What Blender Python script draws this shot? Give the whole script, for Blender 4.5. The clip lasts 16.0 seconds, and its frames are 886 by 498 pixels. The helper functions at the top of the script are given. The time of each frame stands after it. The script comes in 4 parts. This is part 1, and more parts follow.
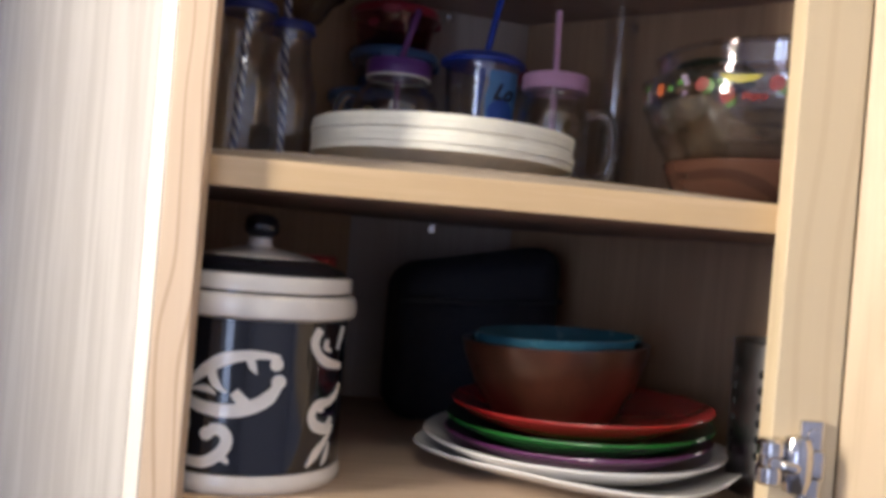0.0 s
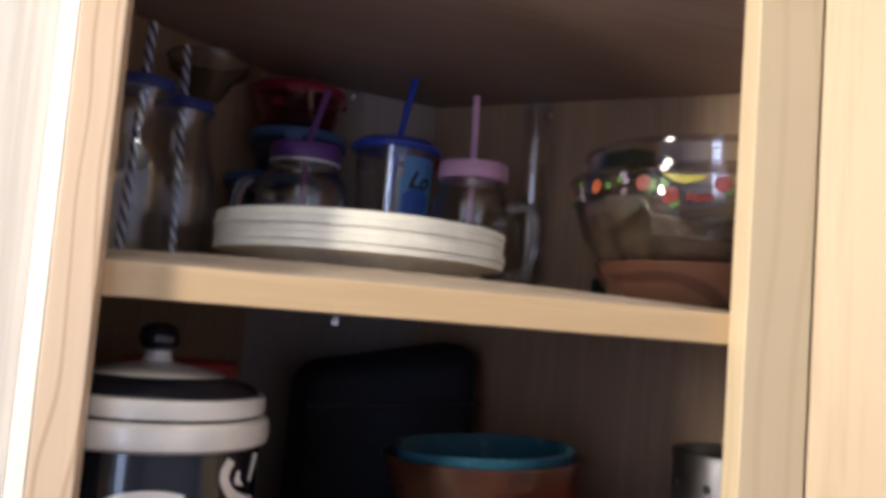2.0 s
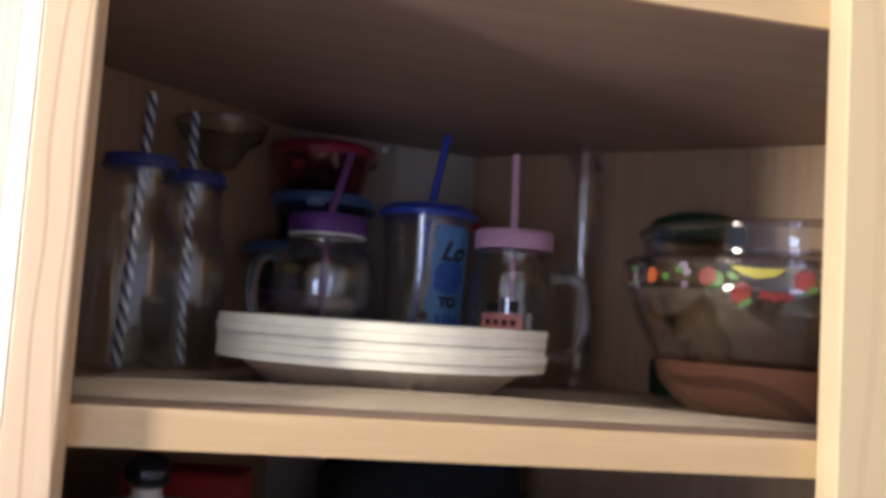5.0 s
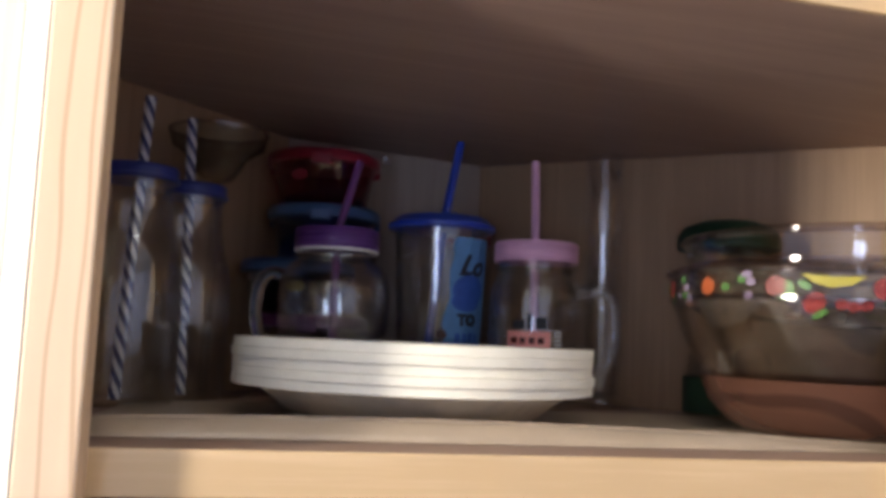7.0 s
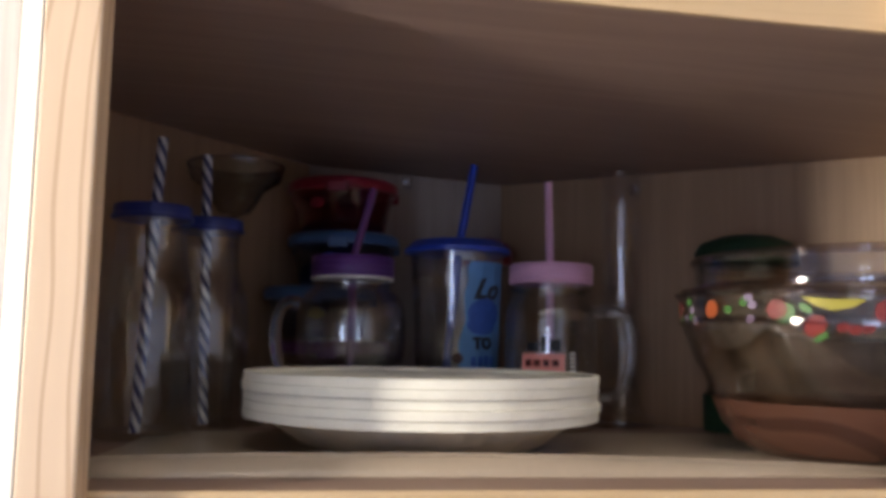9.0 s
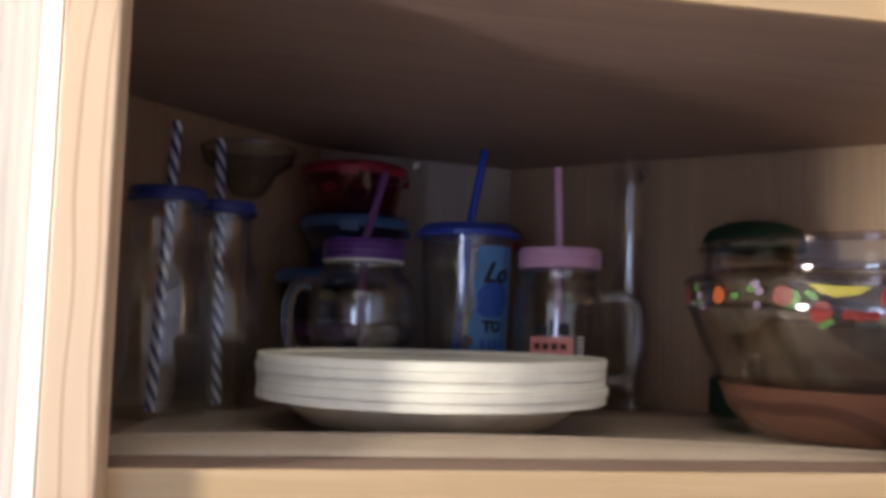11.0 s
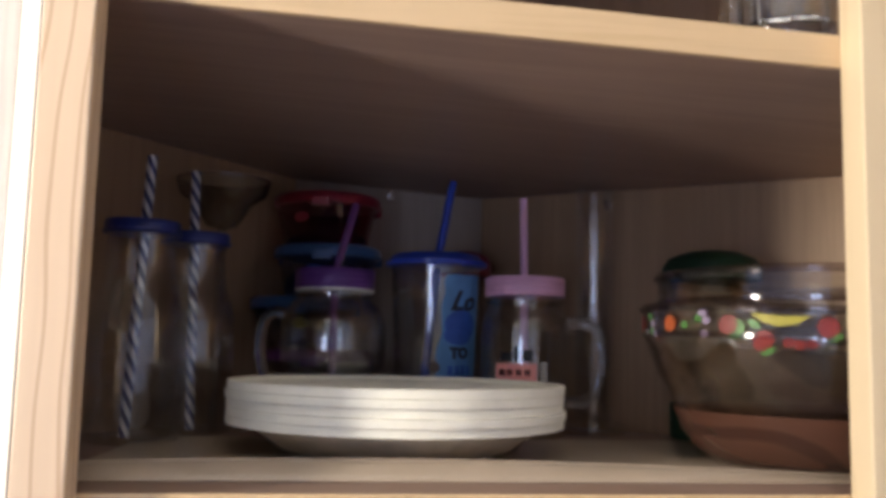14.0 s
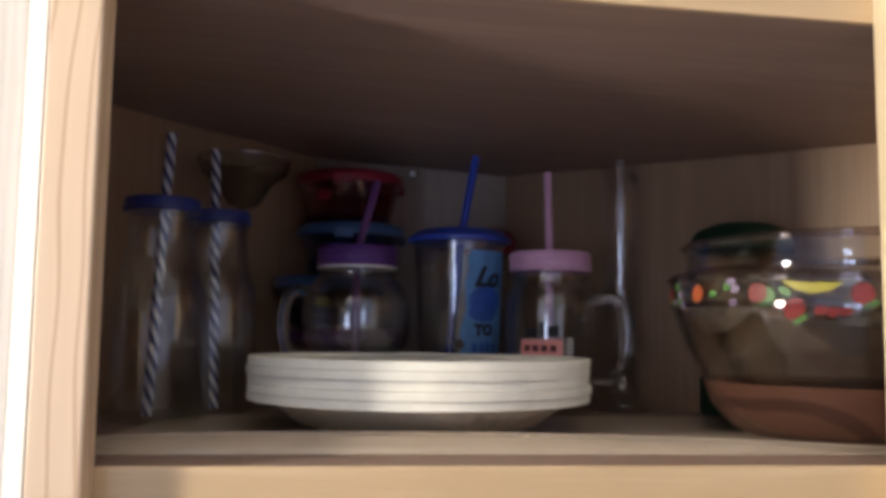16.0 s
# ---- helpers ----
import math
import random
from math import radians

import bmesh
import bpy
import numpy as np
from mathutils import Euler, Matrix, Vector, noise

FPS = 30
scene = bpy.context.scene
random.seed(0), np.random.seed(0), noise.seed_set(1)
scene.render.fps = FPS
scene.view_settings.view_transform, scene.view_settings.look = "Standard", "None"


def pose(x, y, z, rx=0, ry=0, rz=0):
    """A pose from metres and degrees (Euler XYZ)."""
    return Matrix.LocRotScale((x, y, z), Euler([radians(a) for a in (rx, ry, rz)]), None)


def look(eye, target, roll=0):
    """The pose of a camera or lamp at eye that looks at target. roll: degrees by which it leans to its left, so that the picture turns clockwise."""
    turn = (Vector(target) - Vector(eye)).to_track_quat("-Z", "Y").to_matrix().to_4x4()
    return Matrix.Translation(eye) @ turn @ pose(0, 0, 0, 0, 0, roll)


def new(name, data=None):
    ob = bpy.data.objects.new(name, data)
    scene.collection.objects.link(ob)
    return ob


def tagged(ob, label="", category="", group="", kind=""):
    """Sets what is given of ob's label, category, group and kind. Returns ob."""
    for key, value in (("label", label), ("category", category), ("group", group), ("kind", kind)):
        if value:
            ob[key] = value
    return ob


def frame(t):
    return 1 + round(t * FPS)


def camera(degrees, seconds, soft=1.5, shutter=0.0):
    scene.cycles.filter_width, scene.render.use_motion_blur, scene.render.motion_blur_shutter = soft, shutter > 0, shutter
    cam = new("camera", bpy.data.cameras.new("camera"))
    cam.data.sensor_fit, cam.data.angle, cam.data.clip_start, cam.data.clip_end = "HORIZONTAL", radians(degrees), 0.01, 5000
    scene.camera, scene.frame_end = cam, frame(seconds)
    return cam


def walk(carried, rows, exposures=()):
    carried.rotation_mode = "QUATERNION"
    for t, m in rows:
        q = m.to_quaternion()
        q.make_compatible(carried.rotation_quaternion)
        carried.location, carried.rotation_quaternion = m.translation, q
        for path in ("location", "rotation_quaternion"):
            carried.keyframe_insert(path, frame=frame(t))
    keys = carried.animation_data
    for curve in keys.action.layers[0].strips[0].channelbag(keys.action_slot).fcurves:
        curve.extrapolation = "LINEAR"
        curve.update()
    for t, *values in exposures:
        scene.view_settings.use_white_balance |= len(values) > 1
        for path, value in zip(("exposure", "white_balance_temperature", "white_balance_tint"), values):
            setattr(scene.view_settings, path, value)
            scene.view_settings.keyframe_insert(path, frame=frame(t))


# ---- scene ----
cam = camera(52.8, 16.0, soft=4.2, shutter=0.4)
PATH = [
    (0, (0.117, -0.576, -0.048), (0.238, 1.42, -0.047), 4.8),
    (0.5, (0.072, -0.526, -0.056), (0.384, 1.45, -0.09), 4.7),
    (1, (0.049, -0.504, -0.042), (0.52, 1.439, -0.093), 3.3),
    (1.5, (0.069, -0.503, -0.026), (0.509, 1.447, 0.038), 3.4),
    (2, (0.082, -0.51, -0.021), (0.478, 1.443, 0.148), 4.5),
    (2.5, (0.072, -0.485, 0.011), (0.444, 1.466, 0.246), 4.5),
    (3, (0.085, -0.483, 0.007), (0.484, 1.467, 0.202), 4.6),
    (3.5, (0.09, -0.468, 0.031), (0.479, 1.486, 0.208), 4.0),
    (4, (0.101, -0.462, 0.045), (0.457, 1.493, 0.264), 2.6),
    (4.5, (0.098, -0.439, 0.035), (0.407, 1.528, 0.225), 3.5),
    (5, (0.111, -0.438, 0.05), (0.373, 1.538, 0.209), 3.7),
    (7.5, (0.0615, -0.3769, 0.0490), (0.4363, 1.5761, 0.2570), 2.3),
    (8, (0.0601, -0.3882, 0.0490), (0.3719, 1.5768, 0.2570), 2.3),
    (8.5, (0.0771, -0.4038, 0.0620), (0.3882, 1.5578, 0.2980), 1.8),
    (9, (0.0997, -0.3953, 0.0650), (0.3366, 1.5797, 0.2720), 1.0),
    (11.5, (0.0969, -0.4094, 0.0660), (0.3062, 1.5733, 0.2320), 1.7),
    (12, (0.0983, -0.4165, 0.0610), (0.2680, 1.5691, 0.2360), 1.5),
    (12.5, (0.1110, -0.4122, 0.0600), (0.2638, 1.5761, 0.2090), 1.3),
    (13, (0.1075, -0.4115, 0.0680), (0.2892, 1.5733, 0.2350), 1.0),
    (13.5, (0.1032, -0.4186, 0.0720), (0.3048, 1.5620, 0.2570), 0.8),
    (14, (0.1096, -0.4264, 0.0700), (0.3550, 1.5471, 0.2850), 1.3),
    (14.5, (0.1110, -0.4193, 0.0640), (0.3338, 1.5570, 0.2690), 1.3),
    (15, (0.1110, -0.4236, 0.0650), (0.3090, 1.5563, 0.2630), 1.2),
    (15.5, (0.1103, -0.4243, 0.0640), (0.3005, 1.5549, 0.2740), 1.0),
    (16, (0.1167, -0.4165, 0.0610), (0.2949, 1.5662, 0.2500), 0.7),
]
EXPOSURES = [(0, -0.1), (1, -0.28), (2, -0.2), (3, -0.08), (5, -0.1), (7.5, 0.06), (8, -0.28), (8.5, -0.3), (9, -0.22), (12.5, -0.2), (14, -0.22), (16, -0.28)]
walk(cam, [(t, look(eye, target, roll)) for t, eye, target, roll in PATH], EXPOSURES)

# ---- light: daylight from a kitchen window, warm ceiling lamp, dim sky ----
world = bpy.data.worlds.new("world")
scene.world = world
world.use_nodes = True
wn = world.node_tree
sky = wn.nodes.new("ShaderNodeTexSky")
sky.sky_type, sky.sun_disc = "NISHITA", False
sky.sun_elevation, sky.sun_rotation = radians(35), radians(200)
wn.links.new(sky.outputs[0], wn.nodes["Background"].inputs[0])
wn.nodes["Background"].inputs[1].default_value = 0.08

R2 = math.sqrt(0.5)


def uv(u, v):
    """Room axes (u along one wall, v along the other) to world x, y."""
    return ((u - v) * R2, (u + v) * R2)


def area(name, loc, target, sx, sy, watts, color):
    d = bpy.data.lights.new(name, "AREA")
    d.shape, d.size, d.size_y, d.energy, d.color = "RECTANGLE", sx, sy, watts, color
    ob = new(name, d)
    ob.matrix_world = look(loc, target)
    return ob


# window in the wall that the cabinet hangs on, to its left
WIN_U0, WIN_U1, WIN_Z0, WIN_Z1, WIN_V = -1.12, -0.74, -0.06, 0.56, 0.27
WIN_U, WIN_Z = (WIN_U0 + WIN_U1) / 2, (WIN_Z0 + WIN_Z1) / 2
area("window_daylight", (*uv(WIN_U, WIN_V + 0.004), WIN_Z), (*uv(WIN_U, -1), WIN_Z), WIN_U1 - WIN_U0 - 0.02, WIN_Z1 - WIN_Z0 - 0.02, 60, (1.0, 0.91, 0.79))
# second window, across the room
W2_V0, W2_V1, W2_Z0, W2_Z1, W2_U = -1.38, -0.94, -0.75, 0.38, -2.3
area("far_window_daylight", (*uv(W2_U - 0.03, (W2_V0 + W2_V1) / 2), (W2_Z0 + W2_Z1) / 2), (*uv(0, (W2_V0 + W2_V1) / 2), (W2_Z0 + W2_Z1) / 2), W2_V1 - W2_V0 - 0.02, W2_Z1 - W2_Z0 - 0.02, 10.5, (0.47, 0.61, 1.0))

# ---- materials ----


def material(name):
    m = bpy.data.materials.new(name)
    m.use_nodes = True
    n, l = m.node_tree.nodes, m.node_tree.links
    return m, n, l, n["Principled BSDF"]


def plain(name, color, rough=0.4, metal=0.0, vary=0.12, scale=60.0, bump=0.0, coat=0.0):
    """A surface with slight blotches and fine grain."""
    m, n, l, b = material(name)
    tc, tex, fine = n.new("ShaderNodeTexCoord"), n.new("ShaderNodeTexNoise"), n.new("ShaderNodeTexNoise")
    tex.inputs["Scale"].default_value, tex.inputs["Detail"].default_value = scale, 4
    fine.inputs["Scale"].default_value, fine.inputs["Detail"].default_value = scale * 9, 3
    l.new(tc.outputs["Object"], tex.inputs["Vector"])
    l.new(tc.outputs["Object"], fine.inputs["Vector"])
    add = n.new("ShaderNodeMath")
    add.operation = "MULTIPLY_ADD"
    add.inputs[1].default_value = 0.35
    l.new(fine.outputs["Fac"], add.inputs[0])
    l.new(tex.outputs["Fac"], add.inputs[2])
    ramp = n.new("ShaderNodeValToRGB")
    ramp.color_ramp.elements[0].position, ramp.color_ramp.elements[1].position = 0.4, 0.95
    ramp.color_ramp.elements[0].color = (*[c * (1 - vary) for c in color], 1)
    ramp.color_ramp.elements[1].color = (*[min(1, c * (1 + vary)) for c in color], 1)
    l.new(add.outputs[0], ramp.inputs[0])
    l.new(ramp.outputs[0], b.inputs["Base Color"])
    rr = n.new("ShaderNodeMapRange")
    rr.inputs["To Min"].default_value, rr.inputs["To Max"].default_value = rough * 0.8, min(1, rough * 1.25)
    l.new(tex.outputs["Fac"], rr.inputs["Value"])
    l.new(rr.outputs[0], b.inputs["Roughness"])
    b.inputs["Metallic"].default_value = metal
    b.inputs["Coat Weight"].default_value = coat
    if bump:
        bp = n.new("ShaderNodeBump")
        bp.inputs["Strength"].default_value, bp.inputs["Distance"].default_value = bump, 0.002
        l.new(fine.outputs["Fac"], bp.inputs["Height"])
        l.new(bp.outputs[0], b.inputs["Normal"])
    return m


def wood(name, light, dark, axis="z", fine=1.0, rough=0.42, cathedral=0.35, seed=0.0, arched=None):
    """Straight and arched grain that runs along one axis."""
    m, n, l, b = material(name)
    tc, mp, mp2 = n.new("ShaderNodeTexCoord"), n.new("ShaderNodeMapping"), n.new("ShaderNodeMapping")
    thin, broad = [1, 1, 1], [1, 1, 1]
    k = "xyz".index(axis)
    thin[k], broad[k] = 0.035, 0.16
    mp.inputs["Scale"].default_value, mp2.inputs["Scale"].default_value = thin, broad
    mp.inputs["Location"].default_value = mp2.inputs["Location"].default_value = (seed, seed * 1.7, seed * 0.6)
    l.new(tc.outputs["Object"], mp.inputs["Vector"])
    l.new(tc.outputs["Object"], mp2.inputs["Vector"])
    grain, rings, cloud = n.new("ShaderNodeTexNoise"), n.new("ShaderNodeTexWave"), n.new("ShaderNodeTexNoise")
    grain.inputs["Scale"].default_value, grain.inputs["Detail"].default_value = 260 * fine, 5
    grain.inputs["Roughness"].default_value = 0.65
    l.new(mp.outputs[0], grain.inputs["Vector"])
    rings.wave_type = "RINGS"
    rings.rings_direction = "SPHERICAL" if arched else axis.upper()
    rings.inputs["Scale"].default_value, rings.inputs["Distortion"].default_value = (36, 2.2) if arched else (28, 9)
    rings.inputs["Detail"].default_value, rings.inputs["Detail Scale"].default_value = 2.5, 0.5 if not arched else 6.0
    if arched:
        rings.wave_profile = "SAW"
        mp2.inputs["Location"].default_value = arched
    l.new(mp2.outputs[0], rings.inputs["Vector"])
    cloud.inputs["Scale"].default_value, cloud.inputs["Detail"].default_value = 7, 3
    l.new(mp2.outputs[0], cloud.inputs["Vector"])
    a = n.new("ShaderNodeMath")
    a.operation = "MULTIPLY_ADD"
    a.inputs[1].default_value = cathedral
    l.new(rings.outputs["Fac"], a.inputs[0])
    l.new(grain.outputs["Fac"], a.inputs[2])
    c = n.new("ShaderNodeMath")
    c.operation = "MULTIPLY_ADD"
    c.inputs[1].default_value = 0.7
    l.new(cloud.outputs["Fac"], c.inputs[0])
    l.new(a.outputs[0], c.inputs[2])
    ramp = n.new("ShaderNodeValToRGB")
    e = ramp.color_ramp.elements
    e[0].position, e[1].position = 0.8, 0.8 + 0.33 + 0.6 * cathedral
    e[0].color, e[1].color = (*dark, 1), (*light, 1)
    l.new(c.outputs[0], ramp.inputs[0])
    l.new(ramp.outputs[0], b.inputs["Base Color"])
    b.inputs["Roughness"].default_value = rough
    bp = n.new("ShaderNodeBump")
    bp.inputs["Strength"].default_value, bp.inputs["Distance"].default_value = 0.12, 0.001
    l.new(grain.outputs["Fac"], bp.inputs["Height"])
    l.new(bp.outputs[0], b.inputs["Normal"])
    return m


def figured(name, light, line, run=(1, 1, 0), across=(7, 7, 8), sway=0.05, period=0.0105, rough=0.4, fine=(1, 1, 0.035), thin=0.55, seed=0.0):
    """Sawn wood with long swaying growth lines and a fine grain."""
    m, n, l, b = material(name)
    tc, sc, mv, g = n.new("ShaderNodeTexCoord"), n.new("ShaderNodeMapping"), n.new("ShaderNodeTexNoise"), n.new("ShaderNodeTexNoise")
    sc.inputs["Scale"].default_value, sc.inputs["Location"].default_value = across, (seed, seed * 0.7, seed * 1.3)
    l.new(tc.outputs["Object"], sc.inputs["Vector"])
    mv.inputs["Scale"].default_value, mv.inputs["Detail"].default_value = 1.0, 1.5
    l.new(sc.outputs[0], mv.inputs["Vector"])
    dot = n.new("ShaderNodeVectorMath")
    dot.operation = "DOT_PRODUCT"
    dot.inputs[1].default_value = run
    l.new(tc.outputs["Object"], dot.inputs[0])
    add, mul, sine = n.new("ShaderNodeMath"), n.new("ShaderNodeMath"), n.new("ShaderNodeMath")
    add.operation, mul.operation, sine.operation = "MULTIPLY_ADD", "MULTIPLY", "SINE"
    add.inputs[1].default_value, mul.inputs[1].default_value = sway, 2 * math.pi / period
    l.new(mv.outputs["Fac"], add.inputs[0])
    l.new(dot.outputs["Value"], add.inputs[2])
    l.new(add.outputs[0], mul.inputs[0])
    l.new(mul.outputs[0], sine.inputs[0])
    gm = n.new("ShaderNodeMapping")
    gm.inputs["Scale"].default_value = fine
    l.new(tc.outputs["Object"], gm.inputs["Vector"])
    g.inputs["Scale"].default_value, g.inputs["Detail"].default_value = 210, 5
    l.new(gm.outputs[0], g.inputs["Vector"])
    ring, both = n.new("ShaderNodeMapRange"), n.new("ShaderNodeMath")
    ring.inputs["From Min"].default_value, ring.inputs["From Max"].default_value = thin, 1.0
    l.new(sine.outputs[0], ring.inputs["Value"])
    both.operation, both.inputs[1].default_value = "MULTIPLY_ADD", 0.45
    l.new(g.outputs["Fac"], both.inputs[0])
    l.new(ring.outputs[0], both.inputs[2])
    ramp = n.new("ShaderNodeValToRGB")
    ramp.color_ramp.elements[0].position, ramp.color_ramp.elements[1].position = 0.12, 1.25 / 1.3
    ramp.color_ramp.elements[0].color, ramp.color_ramp.elements[1].color = (*light, 1), (*line, 1)
    l.new(both.outputs[0], ramp.inputs[0])
    l.new(ramp.outputs[0], b.inputs["Base Color"])
    b.inputs["Roughness"].default_value = rough
    bp = n.new("ShaderNodeBump")
    bp.inputs["Strength"].default_value, bp.inputs["Distance"].default_value = 0.1, 0.001
    l.new(g.outputs["Fac"], bp.inputs["Height"])
    l.new(bp.outputs[0], b.inputs["Normal"])
    return m


def glass(name, tint=(0.975, 0.98, 0.98), gloss=1.0, rough=0.02, wavy=0.25):
    """Thin clear glass: see-through, with a Fresnel gloss."""
    m, n, l, b = material(name)
    n.remove(b)
    t, g, f, mix = n.new("ShaderNodeBsdfTransparent"), n.new("ShaderNodeBsdfGlossy"), n.new("ShaderNodeLayerWeight"), n.new("ShaderNodeMixShader")
    t.inputs[0].default_value = (*tint, 1)
    g.inputs["Roughness"].default_value = rough
    g.inputs["Color"].default_value = (gloss, gloss, gloss, 1)
    f.inputs[0].default_value = 0.5
    pw, mr = n.new("ShaderNodeMath"), n.new("ShaderNodeMapRange")
    pw.operation, pw.inputs[1].default_value = "POWER", 3.2
    mr.inputs["To Min"].default_value, mr.inputs["To Max"].default_value = 0.085, 0.8
    l.new(f.outputs["Facing"], pw.inputs[0])
    l.new(pw.outputs[0], mr.inputs["Value"])
    tex, bp, tc = n.new("ShaderNodeTexNoise"), n.new("ShaderNodeBump"), n.new("ShaderNodeTexCoord")
    tex.inputs["Scale"].default_value = 45
    bp.inputs["Strength"].default_value, bp.inputs["Distance"].default_value = wavy, 0.002
    l.new(tc.outputs["Object"], tex.inputs["Vector"])
    l.new(tex.outputs["Fac"], bp.inputs["Height"])
    l.new(bp.outputs[0], g.inputs["Normal"])
    l.new(mr.outputs[0], mix.inputs[0])
    l.new(t.outputs[0], mix.inputs[1])
    l.new(g.outputs[0], mix.inputs[2])
    l.new(mix.outputs[0], n["Material Output"].inputs[0])
    return m


M_STILE = figured("maple_frame", (0.74, 0.57, 0.405), (0.575, 0.395, 0.25), across=(13, 13, 4.5), sway=0.05, period=0.0125, thin=0.8, seed=0.3)
M_DOOR = figured("maple_door", (0.70, 0.565, 0.37), (0.655, 0.515, 0.325), across=(6, 6, 3), sway=0.07, period=0.022, thin=0.6, seed=2.7)
M_PANEL = wood("maple_panel", (0.60, 0.46, 0.30), (0.52, 0.385, 0.24), "z", 0.6, 0.4, 0.15, 4.4)
# brighter copy of the end panel's maple; window light is in the colour
M_STRIP_LIT = wood("maple_strip_lit", (0.86, 0.81, 0.73), (0.80, 0.74, 0.65), "z", 0.45, 0.3, 0.12, 6.2)
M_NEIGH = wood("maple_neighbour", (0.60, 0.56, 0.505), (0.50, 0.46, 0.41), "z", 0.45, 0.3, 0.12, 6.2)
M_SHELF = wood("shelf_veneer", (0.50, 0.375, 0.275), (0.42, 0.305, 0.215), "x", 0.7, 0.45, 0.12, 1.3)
# one laminate twice: bounce light on the upper underside, shade elsewhere, in the colour
M_SHELF_LIT = wood("shelf_laminate_lit", (0.41, 0.285, 0.235), (0.36, 0.245, 0.20), "x", 0.35, 0.5, 0.08, 8.3)
M_SHELF_SHADED = wood("shelf_laminate_shaded", (0.30, 0.198, 0.158), (0.26, 0.168, 0.132), "x", 0.35, 0.5, 0.08, 8.3)
M_EDGE = wood("shelf_edging", (0.63, 0.46, 0.275), (0.57, 0.405, 0.23), "x", 0.8, 0.42, 0.08, 3.3)
M_IN = wood("cabinet_veneer", (0.41, 0.262, 0.155), (0.36, 0.226, 0.132), "z", 0.7, 0.5, 0.15, 5.1)
M_INPALE = wood("cabinet_corner_veneer", (0.39, 0.315, 0.265), (0.35, 0.28, 0.23), "z", 0.7, 0.5, 0.08, 7.7)
# unseen walls; the blue tint is there to bounce cool fill into the cabinet
M_WALL_FILL = plain("blue_fill_wall", (0.42, 0.46, 0.62), 0.8, vary=0.04, scale=4, bump=0.1)
M_CEIL = plain("painted_ceiling", (0.5, 0.5, 0.5), 0.85, vary=0.03, scale=4, bump=0.1)
M_FLOOR = plain("floor_tile", (0.08, 0.065, 0.055), 0.5, vary=0.15, scale=6)
M_WHITEP = plain("white_paint", (0.8, 0.8, 0.78), 0.5, vary=0.03)
M_CREAM = plain("cream_paperboard", (0.86, 0.84, 0.73), 0.6, vary=0.05, scale=90, bump=0.12)
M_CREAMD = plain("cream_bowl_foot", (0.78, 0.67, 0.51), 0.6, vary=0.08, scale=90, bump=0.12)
M_LINER = plain("shelf_liner", (0.37, 0.30, 0.23), 0.3, vary=0.06, scale=30)
M_GLASS = glass("clear_glass")
M_GLASS2 = glass("dim_glass", (0.95, 0.95, 0.94))
M_GLASS3 = glass("even_glass", (0.965, 0.97, 0.975), 1.0, 0.03, 0.06)
M_THIN = glass("thin_glass", (0.92, 0.93, 0.92), 0.4)
M_SMOKE = glass("bowl_glass", (0.975, 0.973, 0.965))
M_SOLID, sn, sl, sb = material("thick_glass")
sb.inputs["Base Color"].default_value = (0.96, 0.97, 0.98, 1)
sb.inputs["Transmission Weight"].default_value, sb.inputs["Roughness"].default_value, sb.inputs["IOR"].default_value = 1.0, 0.04, 1.46
M_BLUELID = plain("blue_plastic", (0.028, 0.045, 0.23), 0.35, vary=0.1)
M_BLUE = plain("bright_blue_plastic", (0.022, 0.06, 0.42), 0.3, vary=0.1)
M_PLUM = plain("plum_straw", (0.15, 0.045, 0.17), 0.35, vary=0.1)
M_PURPLE = plain("purple_plastic", (0.115, 0.038, 0.20), 0.35, vary=0.1)
M_PINK = plain("pink_plastic", (0.74, 0.42, 0.60), 0.4, vary=0.06)
M_RED = plain("red_plastic", (0.27, 0.016, 0.035), 0.35, vary=0.1)
M_LBLUE = plain("light_blue_plastic", (0.06, 0.14, 0.32), 0.35, vary=0.1)
M_YELLOW = plain("yellow_print", (0.46, 0.40, 0.05), 0.4, vary=0.1)
M_LABELB = plain("pale_blue_label", (0.10, 0.26, 0.52), 0.5, vary=0.1)
M_LABELD = plain("deep_blue_print", (0.03, 0.10, 0.42), 0.5, vary=0.25, scale=120)
M_INK = plain("black_ink", (0.015, 0.015, 0.02), 0.5)
M_CORAL = plain("coral_label", (0.85, 0.36, 0.32), 0.5, vary=0.08)
M_PAPER = plain("white_label", (0.78, 0.76, 0.72), 0.6, vary=0.05)
M_STRAWW = plain("white_straw", (0.75, 0.75, 0.78), 0.35, vary=0.05)
M_NAVY = plain("navy_stripe", (0.03, 0.04, 0.16), 0.35)
M_BOWLW = figured("acacia_bowl", (0.085, 0.037, 0.024), (0.045, 0.019, 0.013), (0.3, 0.12, 1.0), (7, 7, 9), 0.05, 0.026, 0.2, (0.05, 0.05, 1), 0.8, 2.6)
M_ORANGE = plain("orange_print", (0.5, 0.12, 0.04), 0.4, vary=0.3)
M_REDP = plain("red_print", (0.27, 0.035, 0.03), 0.4, vary=0.3)
M_GREENP = plain("green_print", (0.10, 0.26, 0.06), 0.4, vary=0.2)
M_LILAC = plain("lilac_print", (0.32, 0.25, 0.36), 0.4, vary=0.2)
